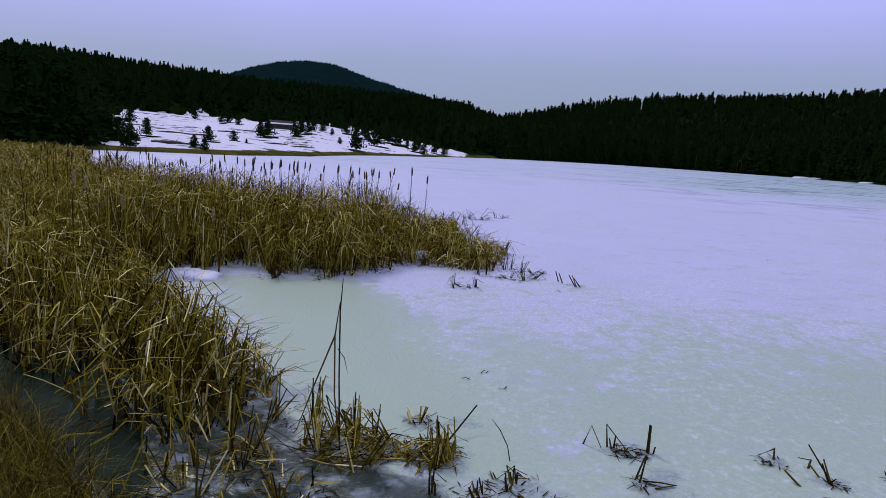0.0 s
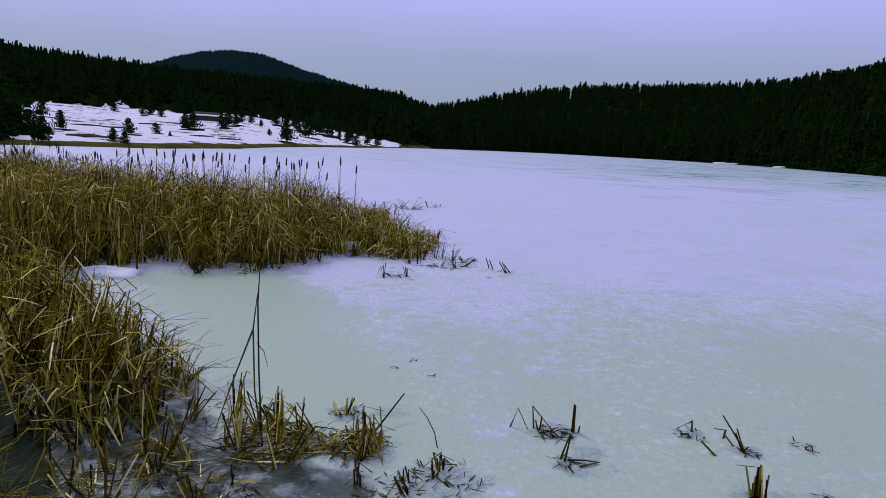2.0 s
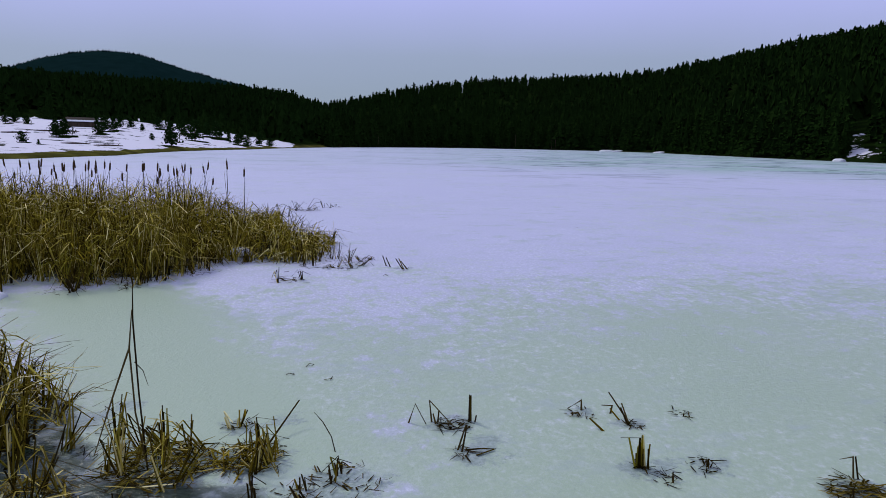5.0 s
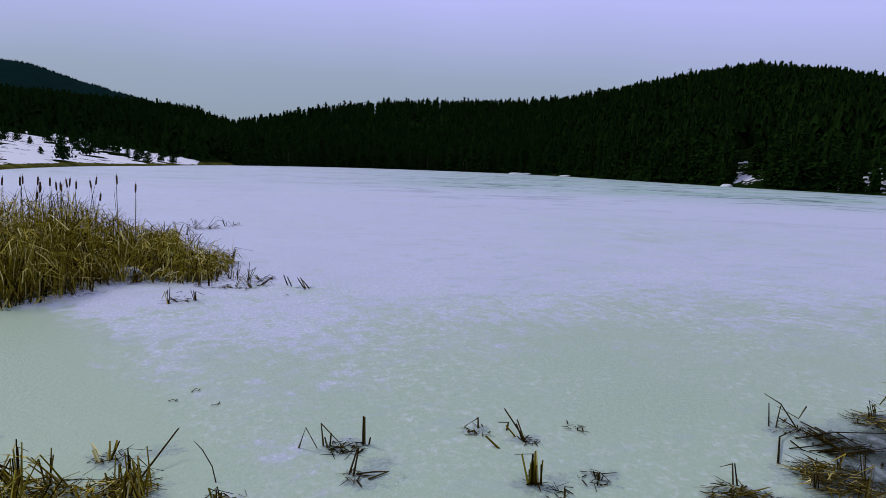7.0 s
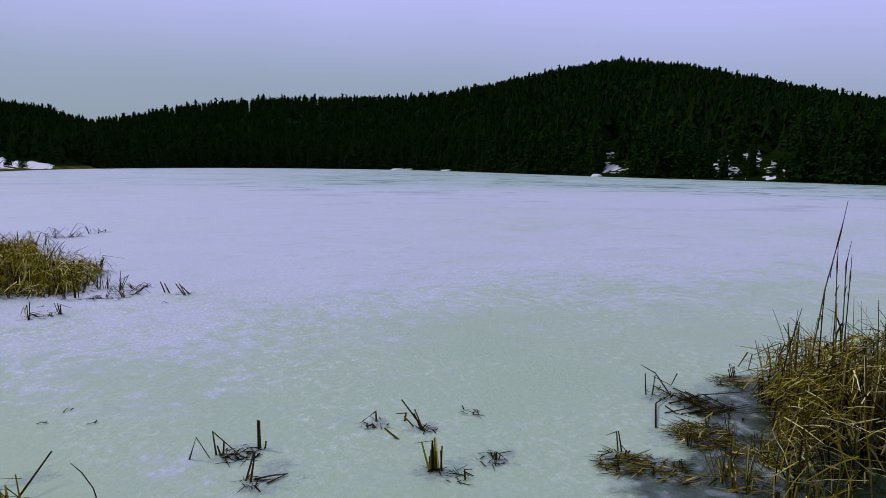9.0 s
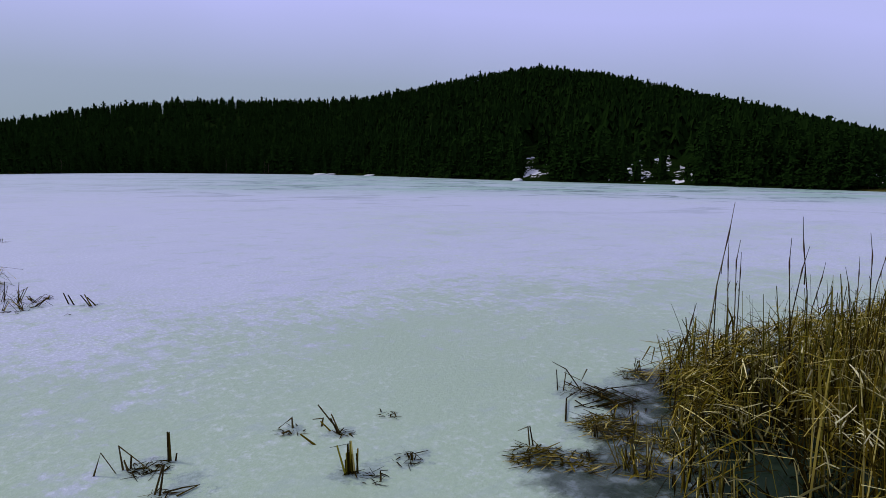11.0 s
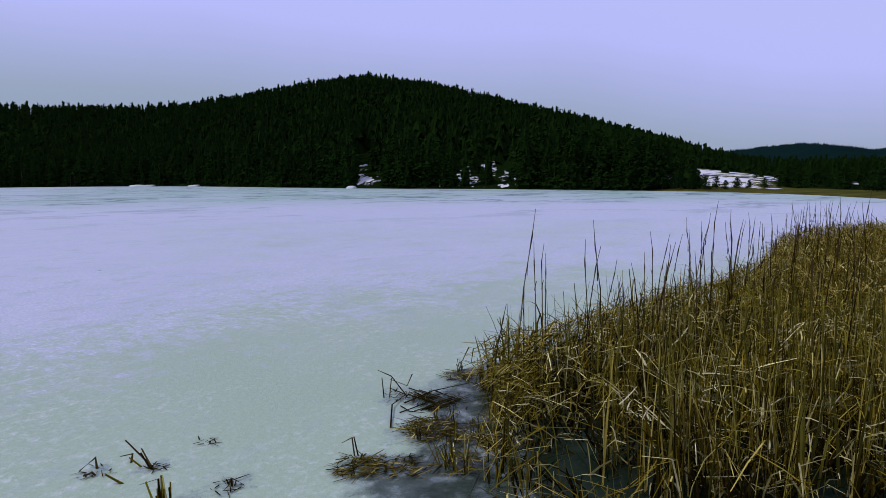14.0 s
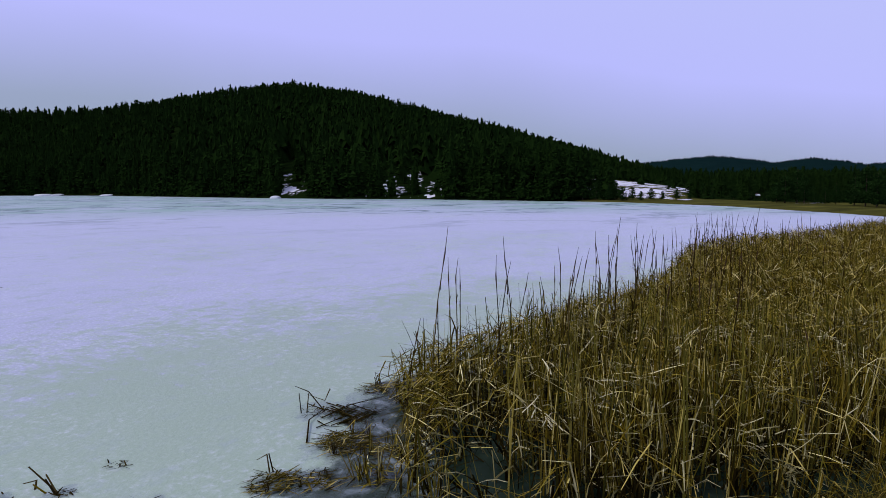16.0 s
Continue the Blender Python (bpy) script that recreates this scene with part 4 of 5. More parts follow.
def reed_bed(name, label, poly, tall, seed, upright, bent, thatch, width=0.012, reach=14.0, keep_far=0.35, soft_edge=0.7, gain=0.0006, rings=5, holes=(), edge_low=0.3, crown=1.0, rim=0, shade_fill=90, cane=0, fallen=0, sway=0.2, spread=0.17, even=0.55, open_near=False, tops=None,
             slope=lambda x, y: 1.0):
    """Fans of leaves, upright and snapped, bare canes, a thatch of broken leaves lying over the top, near-black low
    leaves put in as shade and pale fallen leaves at the foot; counts are per square metre.
    """
    rng = np.random.default_rng(seed)
    FAN = 6

    def lot(per, dark=False, near=reach):
        x, y = scatter(poly, per, rng)
        d = np.hypot(x, y)
        k = rng.uniform(0, 1, len(x)) < np.clip(near / np.maximum(d, 0.1), keep_far * 0.4, 1) ** 1.2
        if dark:
            k &= rng.uniform(0, 1, len(x)) < np.clip(7.0 / np.maximum(d, 0.1), 0.1, 1) ** 2
        bearing = np.degrees(np.arctan2(x, y))
        k &= (bearing > -38) & (bearing < 98)
        for hx, hy, hr in holes:
            k &= np.hypot(x - hx, y - hy) > hr * rng.uniform(0.6, 1.2, len(x))
        return x[k], y[k]

    meshes = []
    for mode, per in (("upright", upright), ("bent", bent), ("thatch", thatch), ("shade_fill", shade_fill), ("cane", cane), ("fallen", fallen)):
        if not per:
            continue
        fan = mode in ("upright", "bent")
        x, y = lot(per / FAN if fan else per, mode in ("shade_fill", "fallen"), reach * (1.6 if mode == "thatch" else 1.0))
        m = len(x)
        if fan and open_near:
            k = (rng.uniform(0, 1, m) < 0.42) | (edge_gap(poly, x, y) > 0.65) | (y < 1.0)
            x, y = x[k], y[k]
            m = len(x)
        if fan:
            # six leaves to a shoot, spread in one plane, the shoots swaying together
            head = 2.5 * ripple(x, y, 1.1, 5.0) + rng.normal(0, 0.9, m)
            tip = np.abs(rng.normal(0, sway, m))
            plane = rng.uniform(0, np.pi, m)
            x, y = np.repeat(x, FAN) + rng.normal(0, 0.014, m * FAN), np.repeat(y, FAN) + rng.normal(0, 0.014, m * FAN)
            f = rng.normal(0, spread, m * FAN)
            vx = np.repeat(tip * np.cos(head), FAN) + f * np.cos(np.repeat(plane, FAN))
            vy = np.repeat(tip * np.sin(head), FAN) + f * np.sin(np.repeat(plane, FAN))
            shoot = np.repeat(rng.uniform(even, crown, m), FAN)
        if mode == "thatch" and open_near:
            # the side towards the bank stands more upright
            k = (edge_gap(poly, x, y) < 0.6) & (y > 1.2) | (np.hypot(x, y) > 6.5) | (rng.uniform(0, 1, len(x)) < 0.32)
            x, y = x[k], y[k]
        skirt = np.zeros(len(x), bool)
        if mode == "thatch" and rim:
            ex, ey = lot(rim)
            k = (edge_gap(poly, ex, ey) < 0.5) & (ex < 7.5) & (np.hypot(ex, ey) < 14) & ((ex < 0) | (ey > 1.75))
            x, y = np.append(x, ex[k]), np.append(y, ey[k])
            skirt = np.append(skirt, np.ones(int(k.sum()), bool))
        n = len(x)
        z = np.maximum(land(x, y)[0], 0.0) - 0.02
        gap = edge_gap(poly, x, y)
        g = np.clip(gap / soft_edge, edge_low, 1)
        hump = tall * g ** 0.6 * (1 + 0.17 * ripple(x, y, 1.3, 1.0) + 0.12 * ripple(x, y, 0.4, 4.0)) * slope(x, y)
        # towards the outside of the bed
        e = 0.05
        gx, gy = edge_gap(poly, x + e, y) - gap, edge_gap(poly, x, y + e) - gap
        out = np.arctan2(-gy, -gx)
        near_edge = (gap < soft_edge * 0.8) & (rng.uniform(0, 1, n) < 0.45)
        turn = np.where(near_edge | skirt, out + rng.normal(0, 0.8, n), rng.uniform(0, 2 * np.pi, n))
        w = (width + gain * np.hypot(x, y)) * rng.uniform(0.5, 1.25, n)
        bow = np.abs(rng.normal(0.0, 0.08, n))
        kink = np.zeros(n)
        if fan:
            lean, turn = np.hypot(vx, vy), np.where(near_edge & (rng.uniform(0, 1, n) < 0.5), out, np.arctan2(vy, vx))
        if mode == "upright":
            high = hump * shoot * rng.uniform(0.7, 1.1, n)
            kink = np.where(rng.uniform(0, 1, n) < 0.18, rng.uniform(0.5, 2.0, n), 0)
            w *= 0.95
        elif mode == "cane":
            high = hump * rng.uniform(0.75, 1.45, n)
            lean = np.abs(rng.normal(0.04, 0.09, n))
            w *= rng.uniform(0.55, 1.5, n)
        elif mode == "shade_fill":
            # low dark leaves that stand in for the shade deep in the bed
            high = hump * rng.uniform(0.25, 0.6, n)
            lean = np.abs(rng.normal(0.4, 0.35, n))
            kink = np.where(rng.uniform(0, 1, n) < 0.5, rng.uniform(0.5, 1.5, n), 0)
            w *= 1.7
        elif mode == "bent":
            high = hump * shoot * rng.uniform(0.8, 1.5, n)
            arch = rng.uniform(0, 1, n) < 0.14
            kink = np.where(arch, 0, rng.uniform(0.8, 2.6, n))
            bow = np.where(arch, rng.uniform(0.6, 2.2, n), bow)
        elif mode == "fallen":
            high = rng.uniform(0.06, 0.26, n)
            lean = rng.uniform(0.9, 1.75, n)
            bow = rng.uniform(-0.5, 0.9, n)
            kink = np.where(rng.uniform(0, 1, n) < 0.35, rng.uniform(0.4, 1.3, n), 0)
            z = z + 0.03 + hump * rng.uniform(0.0, 0.72, n)
            w *= 1.3
        else:
            high = rng.uniform(0.10, 0.34, n)
            lean = np.where(near_edge, rng.uniform(1.4, 2.2, n), np.clip(rng.normal(1.25, 0.4, n), 0.3, 2.0))
            lean = np.where(skirt, rng.uniform(1.35, 2.3, n), lean)
            high = np.where(skirt, high * 0.75, high)
            kink = np.where(rng.uniform(0, 1, n) < 0.3, rng.uniform(0.4, 1.2, n), 0)
            w = w * np.where(skirt, 1.05, 0.85)
            z = z + hump * np.where(skirt, rng.uniform(0.0, 1.0, n) ** 0.7 * 0.95, rng.uniform(0.0, 1.0, n) ** np.where(np.hypot(x, y) > 7, 0.22, 0.38) * 0.92)
        mat = {"shade_fill": M_SHADE_ROT, "thatch": M_REED if open_near else M_LIT_GOLD, "cane": M_CANE, "fallen": M_PALE, "upright": tops or M_REED}.get(mode, M_REED)
        steps = {"bent": rings, "thatch": 3, "shade_fill": 3, "cane": 3, "upright": rings - 1}.get(mode, rings)
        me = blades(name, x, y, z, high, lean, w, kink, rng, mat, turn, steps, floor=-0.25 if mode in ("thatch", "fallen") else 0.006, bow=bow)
        if mode in ("thatch", "fallen"):
            co = np.empty(len(me.vertices) * 3, np.float32)
            me.vertices.foreach_get("co", co)
            co[2::3] = np.maximum(co[2::3], 0.006)
            me.vertices.foreach_set("co", co)
        meshes.append((mode, me))
    bed = new(name, meshes[0][1])
    tagged(bed, label, "reeds", kind="stuff")
    for mode, me in meshes[1:]:
        tagged(part({"bent": "bent_leaves", "thatch": "fallen_leaves", "shade_fill": "rotten_leaves", "cane": "canes", "fallen": "pale_leaves"}[mode], me, bed), kind="stuff")
    return bed


reed_bed("reed_bed", "tall bed of golden dry cattail leaves standing in the ice", BED_LEFT_FAR, 0.79, 11, 250, 270, 270, 0.0090, 12.0, rings=4, soft_edge=0.35, crown=1.0, rim=420, shade_fill=130, edge_low=0.5, sway=0.15, tops=M_LIT_GOLD, gain=0.00045, even=0.72,
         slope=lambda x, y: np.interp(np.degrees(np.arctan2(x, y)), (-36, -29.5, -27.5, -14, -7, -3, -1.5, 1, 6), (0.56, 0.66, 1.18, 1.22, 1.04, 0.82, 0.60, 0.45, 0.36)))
reed_bed("reed_bed", "trampled bed of golden dry reeds along the bank", BED_LEFT_NEAR, 0.60, 12, 330, 250, 170, 0.0096, 30.0, soft_edge=0.32, edge_low=0.45, rim=110, shade_fill=170, fallen=24, sway=0.26, crown=1.0, spread=0.14, tops=M_LIT_GOLD)
reed_bed("reed_bed", "dense bed of matted dry reeds along the bank", BED_RIGHT, 0.58, 13, 400, 230, 480, 0.0076, 7.0, rings=4, gain=0.00045, shade_fill=440, soft_edge=0.5, spread=0.11, open_near=True,
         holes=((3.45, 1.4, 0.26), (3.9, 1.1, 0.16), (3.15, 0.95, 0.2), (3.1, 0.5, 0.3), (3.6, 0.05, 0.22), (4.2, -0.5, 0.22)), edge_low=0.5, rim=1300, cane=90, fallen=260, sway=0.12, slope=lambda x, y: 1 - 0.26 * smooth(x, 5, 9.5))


# ---------------------------------------------------------------- cattails with brown heads, and tall bare flower stalks
TIPS = {}


def cattail(high, seed, fluffy=False):
    rng = np.random.default_rng(seed)
    ob = thing("cattail", (0, 0, 0), "dry cattail with a shedding pale head above the reeds" if fluffy else "dry cattail with a dark brown seed head above the reeds", "cattail", "cattails in the reed bed")
    bx, by = rng.uniform(-0.06, 0.06, 2)
    top = Vector((bx, by, high))
    TIPS[ob.name] = top
    at = [Vector((bx * u * u, by * u * u, high * u)) for u in (0, 0.35, 0.7, 1.0)]
    part("stem", mesh_of("stem", *tube(at, [0.005, 0.005, 0.004, 0.002], 5), M_STALK), ob)
    h, r = (0.15, 0.0145) if fluffy else (0.135, 0.0125)
    a, b = top - Vector((0, 0, 0.03)), top - Vector((0, 0, 0.03 + h))
    us = (0, 0.05, 0.16, 0.5, 0.84, 0.95, 1.0)
    rad = [0.002, 0.6 * r, r, r * 1.05, r, 0.6 * r, 0.002]
    if fluffy:
        rad = [q * rng.uniform(0.75, 1.4) for q in rad]
    part("seed_head", mesh_of("seed_head", *tube([a.lerp(b, u) for u in us], rad, 8), M_FLUFF if fluffy else M_HEAD, True), ob, "pale shedding fluff" if fluffy else "")
    for s in (1, -1):
        d = Vector((s * rng.uniform(0.05, 0.18), rng.uniform(-0.12, 0.12), 0))
        q = [d * (u * u) + Vector((0, 0, high * 0.85 * u)) for u in (0.0, 0.3, 0.6, 0.85, 1.0)]
        part("leaf", mesh_of("leaf", *tube(q, [0.007, 0.007, 0.006, 0.004, 0.001], 4, 0.25), M_REED), ob)
    return ob


CAT_TOPS = [(-7.05, 12.09, 1.14), (-4.99, 10.91, 1.06), (-4.97, 13.09, 1.13), (-4.43, 12.22, 1.23), (-4.3, 12.27, 1.13), (-4.0, 12.37, 1.21), (-3.54, 11.99, 1.27), (-3.39, 12.03, 1.15),
            (-2.98, 11.62, 1.25), (-2.4, 10.22, 1.29), (-2.47, 11.74, 1.21), (-2.23, 11.79, 1.18), (-1.98, 11.84, 1.21), (-1.69, 11.38, 1.22), (-1.54, 11.4, 1.21), (-1.34, 11.42, 1.21),
            (-1.2, 11.44, 1.16), (-1.02, 11.45, 1.19), (-0.97, 11.96, 1.24), (-0.61, 10.98, 1.28), (-0.32, 10.5, 1.17)]
PALE_TOPS = [(-3.99, 6.94, 1.16), (-3.9, 6.99, 1.09), (-4.23, 7.95, 0.93), (-3.59, 7.15, 0.89), (-2.62, 7.3, 0.80), (-4.96, 7.51, 1.28)]
rng = np.random.default_rng(21)
kinds = [cattail(1.2, s) for s in (1, 2, 3)]
pale = [cattail(1.0, s, True) for s in (4, 5)]


def plant(models, x, y, high, base_high, i, loose=5.0):
    """Sets a copy so that its tip stands at x, y and that height."""
    z = max(float(land(x, y)[0]), 0.0) - 0.02
    q = (high - z) / base_high
    turn = Matrix.Rotation(rng.uniform(0, 6.28), 4, "Z") @ Matrix.Diagonal((1, 1, q, 1))
    turn = pose(0, 0, 0, rng.uniform(-loose, loose), rng.uniform(-loose, loose), 0) @ turn
    tip = turn @ TIPS[models[i % len(models)].name]
    m = Matrix.Translation((x - tip.x, y - tip.y, z)) @ turn
    if i < len(models):
        models[i].matrix_basis = m
    else:
        copy_thing(models[i % len(models)], pose(0, 0, 0)).matrix_basis = m


spots = list(CAT_TOPS)
for j in range(64):
    u = rng.uniform(0, 1)
    spots.append((-1.0 - 7.5 * u + rng.uniform(-0.4, 0.4), 11.3 + 2.6 * u + rng.uniform(-1.3, 0.8), rng.uniform(1.0, 1.26)))
for i, (x, y, h) in enumerate(spots):
    plant(kinds, x, y, h, 1.2, i, 8.0)
for i, (x, y, h) in enumerate(PALE_TOPS):
    plant(pale, x, y, h, 1.0, i)


def flower_stalk(high, seed):
    rng = np.random.default_rng(seed)
    ob = thing("reed_stalk", (0, 0, 0), "tall thin dry reed stalk with a wispy dark tip", "reed stalk", "tall stalks over the reed bed")
    bx, by = rng.uniform(-0.10, 0.10, 2)
    at = [Vector((bx * u * u + rng.normal(0, 0.006) * (u > 0), by * u * u + rng.normal(0, 0.006) * (u > 0), high * u)) for u in (0, 0.3, 0.6, 0.86, 1.0)]
    TIPS[ob.name] = at[4]
    part("stem", mesh_of("stem", *tube(at, [0.0052, 0.0046, 0.0038, 0.003, 0.0016], 5), M_STALK), ob)
    q = [at[3].lerp(at[2], 0.3), at[3].lerp(at[2], 0.1), at[3], at[3].lerp(at[4], 0.3)]
    part("seed_spike", mesh_of("seed_spike", *tube(q, [0.0032, 0.0054, 0.005, 0.0022], 6), M_HEAD), ob)
    for u in (0.42, 0.66):
        d = Vector((rng.uniform(-0.012, 0.012), rng.uniform(-0.012, 0.012), 0))
        foot = at[1].lerp(at[3], (u - 0.3) / 0.56)
        sheath = [foot, foot + Vector((0, 0, 0.045)) + d * 0.2, foot + Vector((0, 0, 0.085)) + d]
        part("sheath", mesh_of("sheath", *tube(sheath, [0.0052, 0.0038, 0.0012], 4, 0.5), M_STALK), ob)
    d = Vector((rng.uniform(-0.2, 0.2), rng.uniform(-0.2, 0.2), 0))
    z0 = high * rng.uniform(0.3, 0.5)
    leaf = [at[1].lerp(at[1] + d, u * u) + Vector((0, 0, z0 * u * (1.6 - u))) for u in (0, 0.3, 0.6, 0.85, 1.0)]
    part("leaf", mesh_of("leaf", *tube(leaf, [0.006, 0.006, 0.005, 0.003, 0.001], 4, 0.25), M_REED), ob)
    return ob


STALKS = [(4.33, 2.04, 1.36), (4.69, 1.77, 1.27), (4.76, 1.86, 1.12), (4.9, 1.8, 1.06), (4.3, 2.1, 0.9), (4.06, 2.11, 0.73), (5.59, 1.67, 1.13), (5.26, 1.7, 0.9), (6.04, 1.6, 1.01), (6.68, 1.55, 1.05),
          (6.32, 1.33, 1.36), (7.32, 1.45, 1.1), (8.15, 1.39, 0.89), (8.18, 1.23, 1.15), (9.21, 1.15, 1.1), (9.72, 1.1, 1.15), (9.26, 0.77, 1.28), (10.28, 0.55, 1.23), (11.3, 0.24, 1.14),
          (12.31, 0.05, 1.01), (6.69, 1.2, 1.18), (8.17, 0.94, 1.22), (8.71, 0.65, 1.34), (9.24, 0.39, 1.39)]
more = list(STALKS)
for j in range(110):
    u = rng.uniform(0, 1)
    x = 4.6 + 15 * u
    edge = float(np.interp(x, (4.3, 5.6, 7, 9, 12, 14.5, 17.2, 19.5), (2.4, 2.4, 2.25, 2.0, 1.95, 2.25, 2.5, 1.6)))
    more.append((x, edge - 0.1 - 2.6 * rng.uniform(0, 1) ** 1.6, rng.uniform(0.68, 1.05) + 0.12 * (u < 0.5)))
stalks = [flower_stalk(1.2, s) for s in (31, 32, 33, 34)]
for i, (x, y, h) in enumerate(more):
    plant(stalks, x, y, h, 1.2, i, 3.5)


# ---------------------------------------------------------------- broken stubs frozen into the ice
def stub_group(label, stems, radius=0.008, litter=(), gold=False, drowned=False):
    """Snapped stalks, each a bent stem of its own; litter: centre x, y, radius and count of the flat scraps between them."""
    x0, y0 = stems[0][0][0], stems[0][0][1]
    ob = thing("broken_reed_stubs", (x0, y0, 0), label, "reed stubs", "reed stubs in the ice")
    for j, s in enumerate(stems):
        q = [Vector((x - x0, y - y0, z - (0.02 if z <= 0.001 else 0))) for x, y, z in s]
        part("stem", mesh_of("stem", *tube(q, [radius * (1.1 if i == 0 else 0.95 if i < len(q) - 1 else 0.75 if len(q) < 3 else 0.45) for i in range(len(q))], 5, 0.35 if gold else 0.6), M_SHADE_ROT if drowned else M_LIT_GOLD if gold and j % 6 == 0 else M_REED if gold or j % 4 == 3 else M_STALK), ob)
    for cx, cy, r, n in litter:
        a, d = rng.uniform(0, 6.28, n), r * np.sqrt(rng.uniform(0, 1, n))
        me = blades("litter", cx - x0 + d * np.cos(a), cy - y0 + d * np.sin(a), rng.uniform(-0.003, 0.006, n), rng.uniform(0.02, 0.085, n), rng.uniform(1.48, 1.6, n),
                    rng.uniform(0.004, 0.012, n), np.zeros(n), rng, M_SHADE_ROT if n % 3 else M_STALK, bow=rng.normal(0, 0.25, n))
        tagged(part("litter", me, ob), kind="stuff")
    return ob


def tuft(label, cx, cy, r, n, high, kinked=0.4, litter=20, radius=0.005, spread=0.35, mat=0, way_of_mat=None):
    stems = []
    for q in range(n):
        if q % 5 == 0:
            a, d = rng.uniform(0, 6.28), r * math.sqrt(rng.uniform(0, 1))
            sx, sy, plane, tip, way = cx + d * math.cos(a), cy + d * math.sin(a), rng.uniform(0, 3.14), abs(rng.normal(0, spread * 0.7)), rng.uniform(0, 6.28)
        f = rng.normal(0, min(0.28, 0.6 * spread))
        x, y, h = sx + rng.normal(0, 0.012), sy + rng.normal(0, 0.012), high * rng.uniform(0.45, 1.15)
        vx, vy = tip * math.cos(way) + f * math.cos(plane), tip * math.sin(way) + f * math.sin(plane)
        b, t = math.atan2(vy, vx), min(1.4, math.hypot(vx, vy))
        p1 = (x + h * math.sin(t) * math.cos(b), y + h * math.sin(t) * math.sin(b), h * math.cos(t))
        s = [(x, y, 0.0), p1]
        if rng.uniform() < kinked:
            c, w = rng.uniform(0, 6.28), h * rng.uniform(0.4, 1.1)
            drop = rng.uniform(0.1, 1.0)
            s.append((p1[0] + w * math.cos(c), p1[1] + w * math.sin(c), max(0.006, p1[2] - w * drop)))
        stems.append(s)
    ob = stub_group(label, stems, radius, [(cx, cy, r * 1.15, litter)] if litter else (), "gold" in label)
    if mat:
        a, d = rng.uniform(0, 6.28, mat), 0.9 * r * np.sqrt(rng.uniform(0, 1, mat))
        lie = None if way_of_mat is None else rng.normal(way_of_mat, 0.8, mat) + np.pi * (rng.uniform(0, 1, mat) < 0.3)
        me = blades("leaf_mat", cx - stems[0][0][0] + d * np.cos(a), cy - stems[0][0][1] + d * np.sin(a), rng.uniform(0, 1, mat) ** 1.5 * 0.45 * high * (1.1 - d / r), rng.uniform(0.06, 0.20, mat) * min(1.0, 0.55 + r),
                    rng.uniform(1.25, 1.62, mat), rng.uniform(0.006, 0.013, mat), np.where(rng.uniform(0, 1, mat) < 0.3, 0.6, 0.0), rng, M_REED if lie is None else M_MAT, lie)
        tagged(part("leaf_mat", me, ob), kind="stuff")
    return ob


stub_group("snapped brown reed stubs with flat litter frozen in the ice",
           [[(0.86, 3.48, 0), (0.90, 3.46, 0.12), (0.97, 3.44, 0)], [(1.0, 3.46, 0), (0.985, 3.47, 0.13), (1.1, 3.36, 0.01)], [(1.21, 3.42, 0), (1.21, 3.42, 0.165)],
            [(1.222, 3.425, 0), (1.218, 3.42, 0.16)], [(1.24, 3.41, 0), (1.25, 3.41, 0.04)], [(1.02, 3.43, 0), (1.0, 3.44, 0.06)], [(1.03, 3.45, 0), (1.04, 3.46, 0.07)]],
           0.0058, [(1.1, 3.4, 0.11, 70)])
stub_group("snapped brown reed stubs with a pale flat leaf on the ice",
           [[(1.045, 3.09, 0), (1.105, 3.13, 0.12)], [(1.062, 3.06, 0), (1.11, 3.13, 0.12)], [(1.09, 3.075, 0.008), (1.17, 3.06, 0.014), (1.25, 3.05, 0.008)], [(1.13, 3.01, 0.006), (1.24, 3.05, 0.008)]],
           0.0058, [(1.06, 3.06, 0.06, 24)])
stub_group("thin dark reed stubs bent over on the ice",
           [[(1.93, 3.44, 0), (1.925, 3.44, 0.065), (1.83, 3.42, 0.03)], [(1.83, 3.38, 0.012), (1.87, 3.37, 0.02), (1.9, 3.36, 0)], [(2.07, 3.35, 0), (2.10, 3.38, 0.04), (2.04, 3.40, 0.04)],
            [(1.94, 3.12, 0), (1.87, 3.22, 0.05)]], 0.008, [(1.9, 3.38, 0.09, 18)])
stub_group("leaning split reed stubs on the ice", [[(2.13, 3.19, 0), (2.03, 3.31, 0.16)], [(2.12, 3.2, 0), (2.085, 3.25, 0.11)], [(2.11, 3.2, 0), (2.075, 3.24, 0.09)], [(2.1, 3.25, 0), (2.04, 3.3, 0.06)]], 0.006, [(2.14, 3.17, 0.05, 16)])
tuft("upright tuft of split golden-brown reed stubs on the ice", 1.9, 2.72, 0.018, 13, 0.165, 0.15, 16, 0.0065, 0.14)
tuft("sunken dark reed scraps in the ice", 1.96, 2.60, 0.06, 3, 0.04, 0.8, 20)
tuft("sunken dark reed scraps in the ice", 2.24, 2.68, 0.09, 5, 0.04, 0.9, 22)
tuft("sunken dark reed scraps in the ice", 2.49, 3.26, 0.05, 2, 0.03, 0.9, 14)
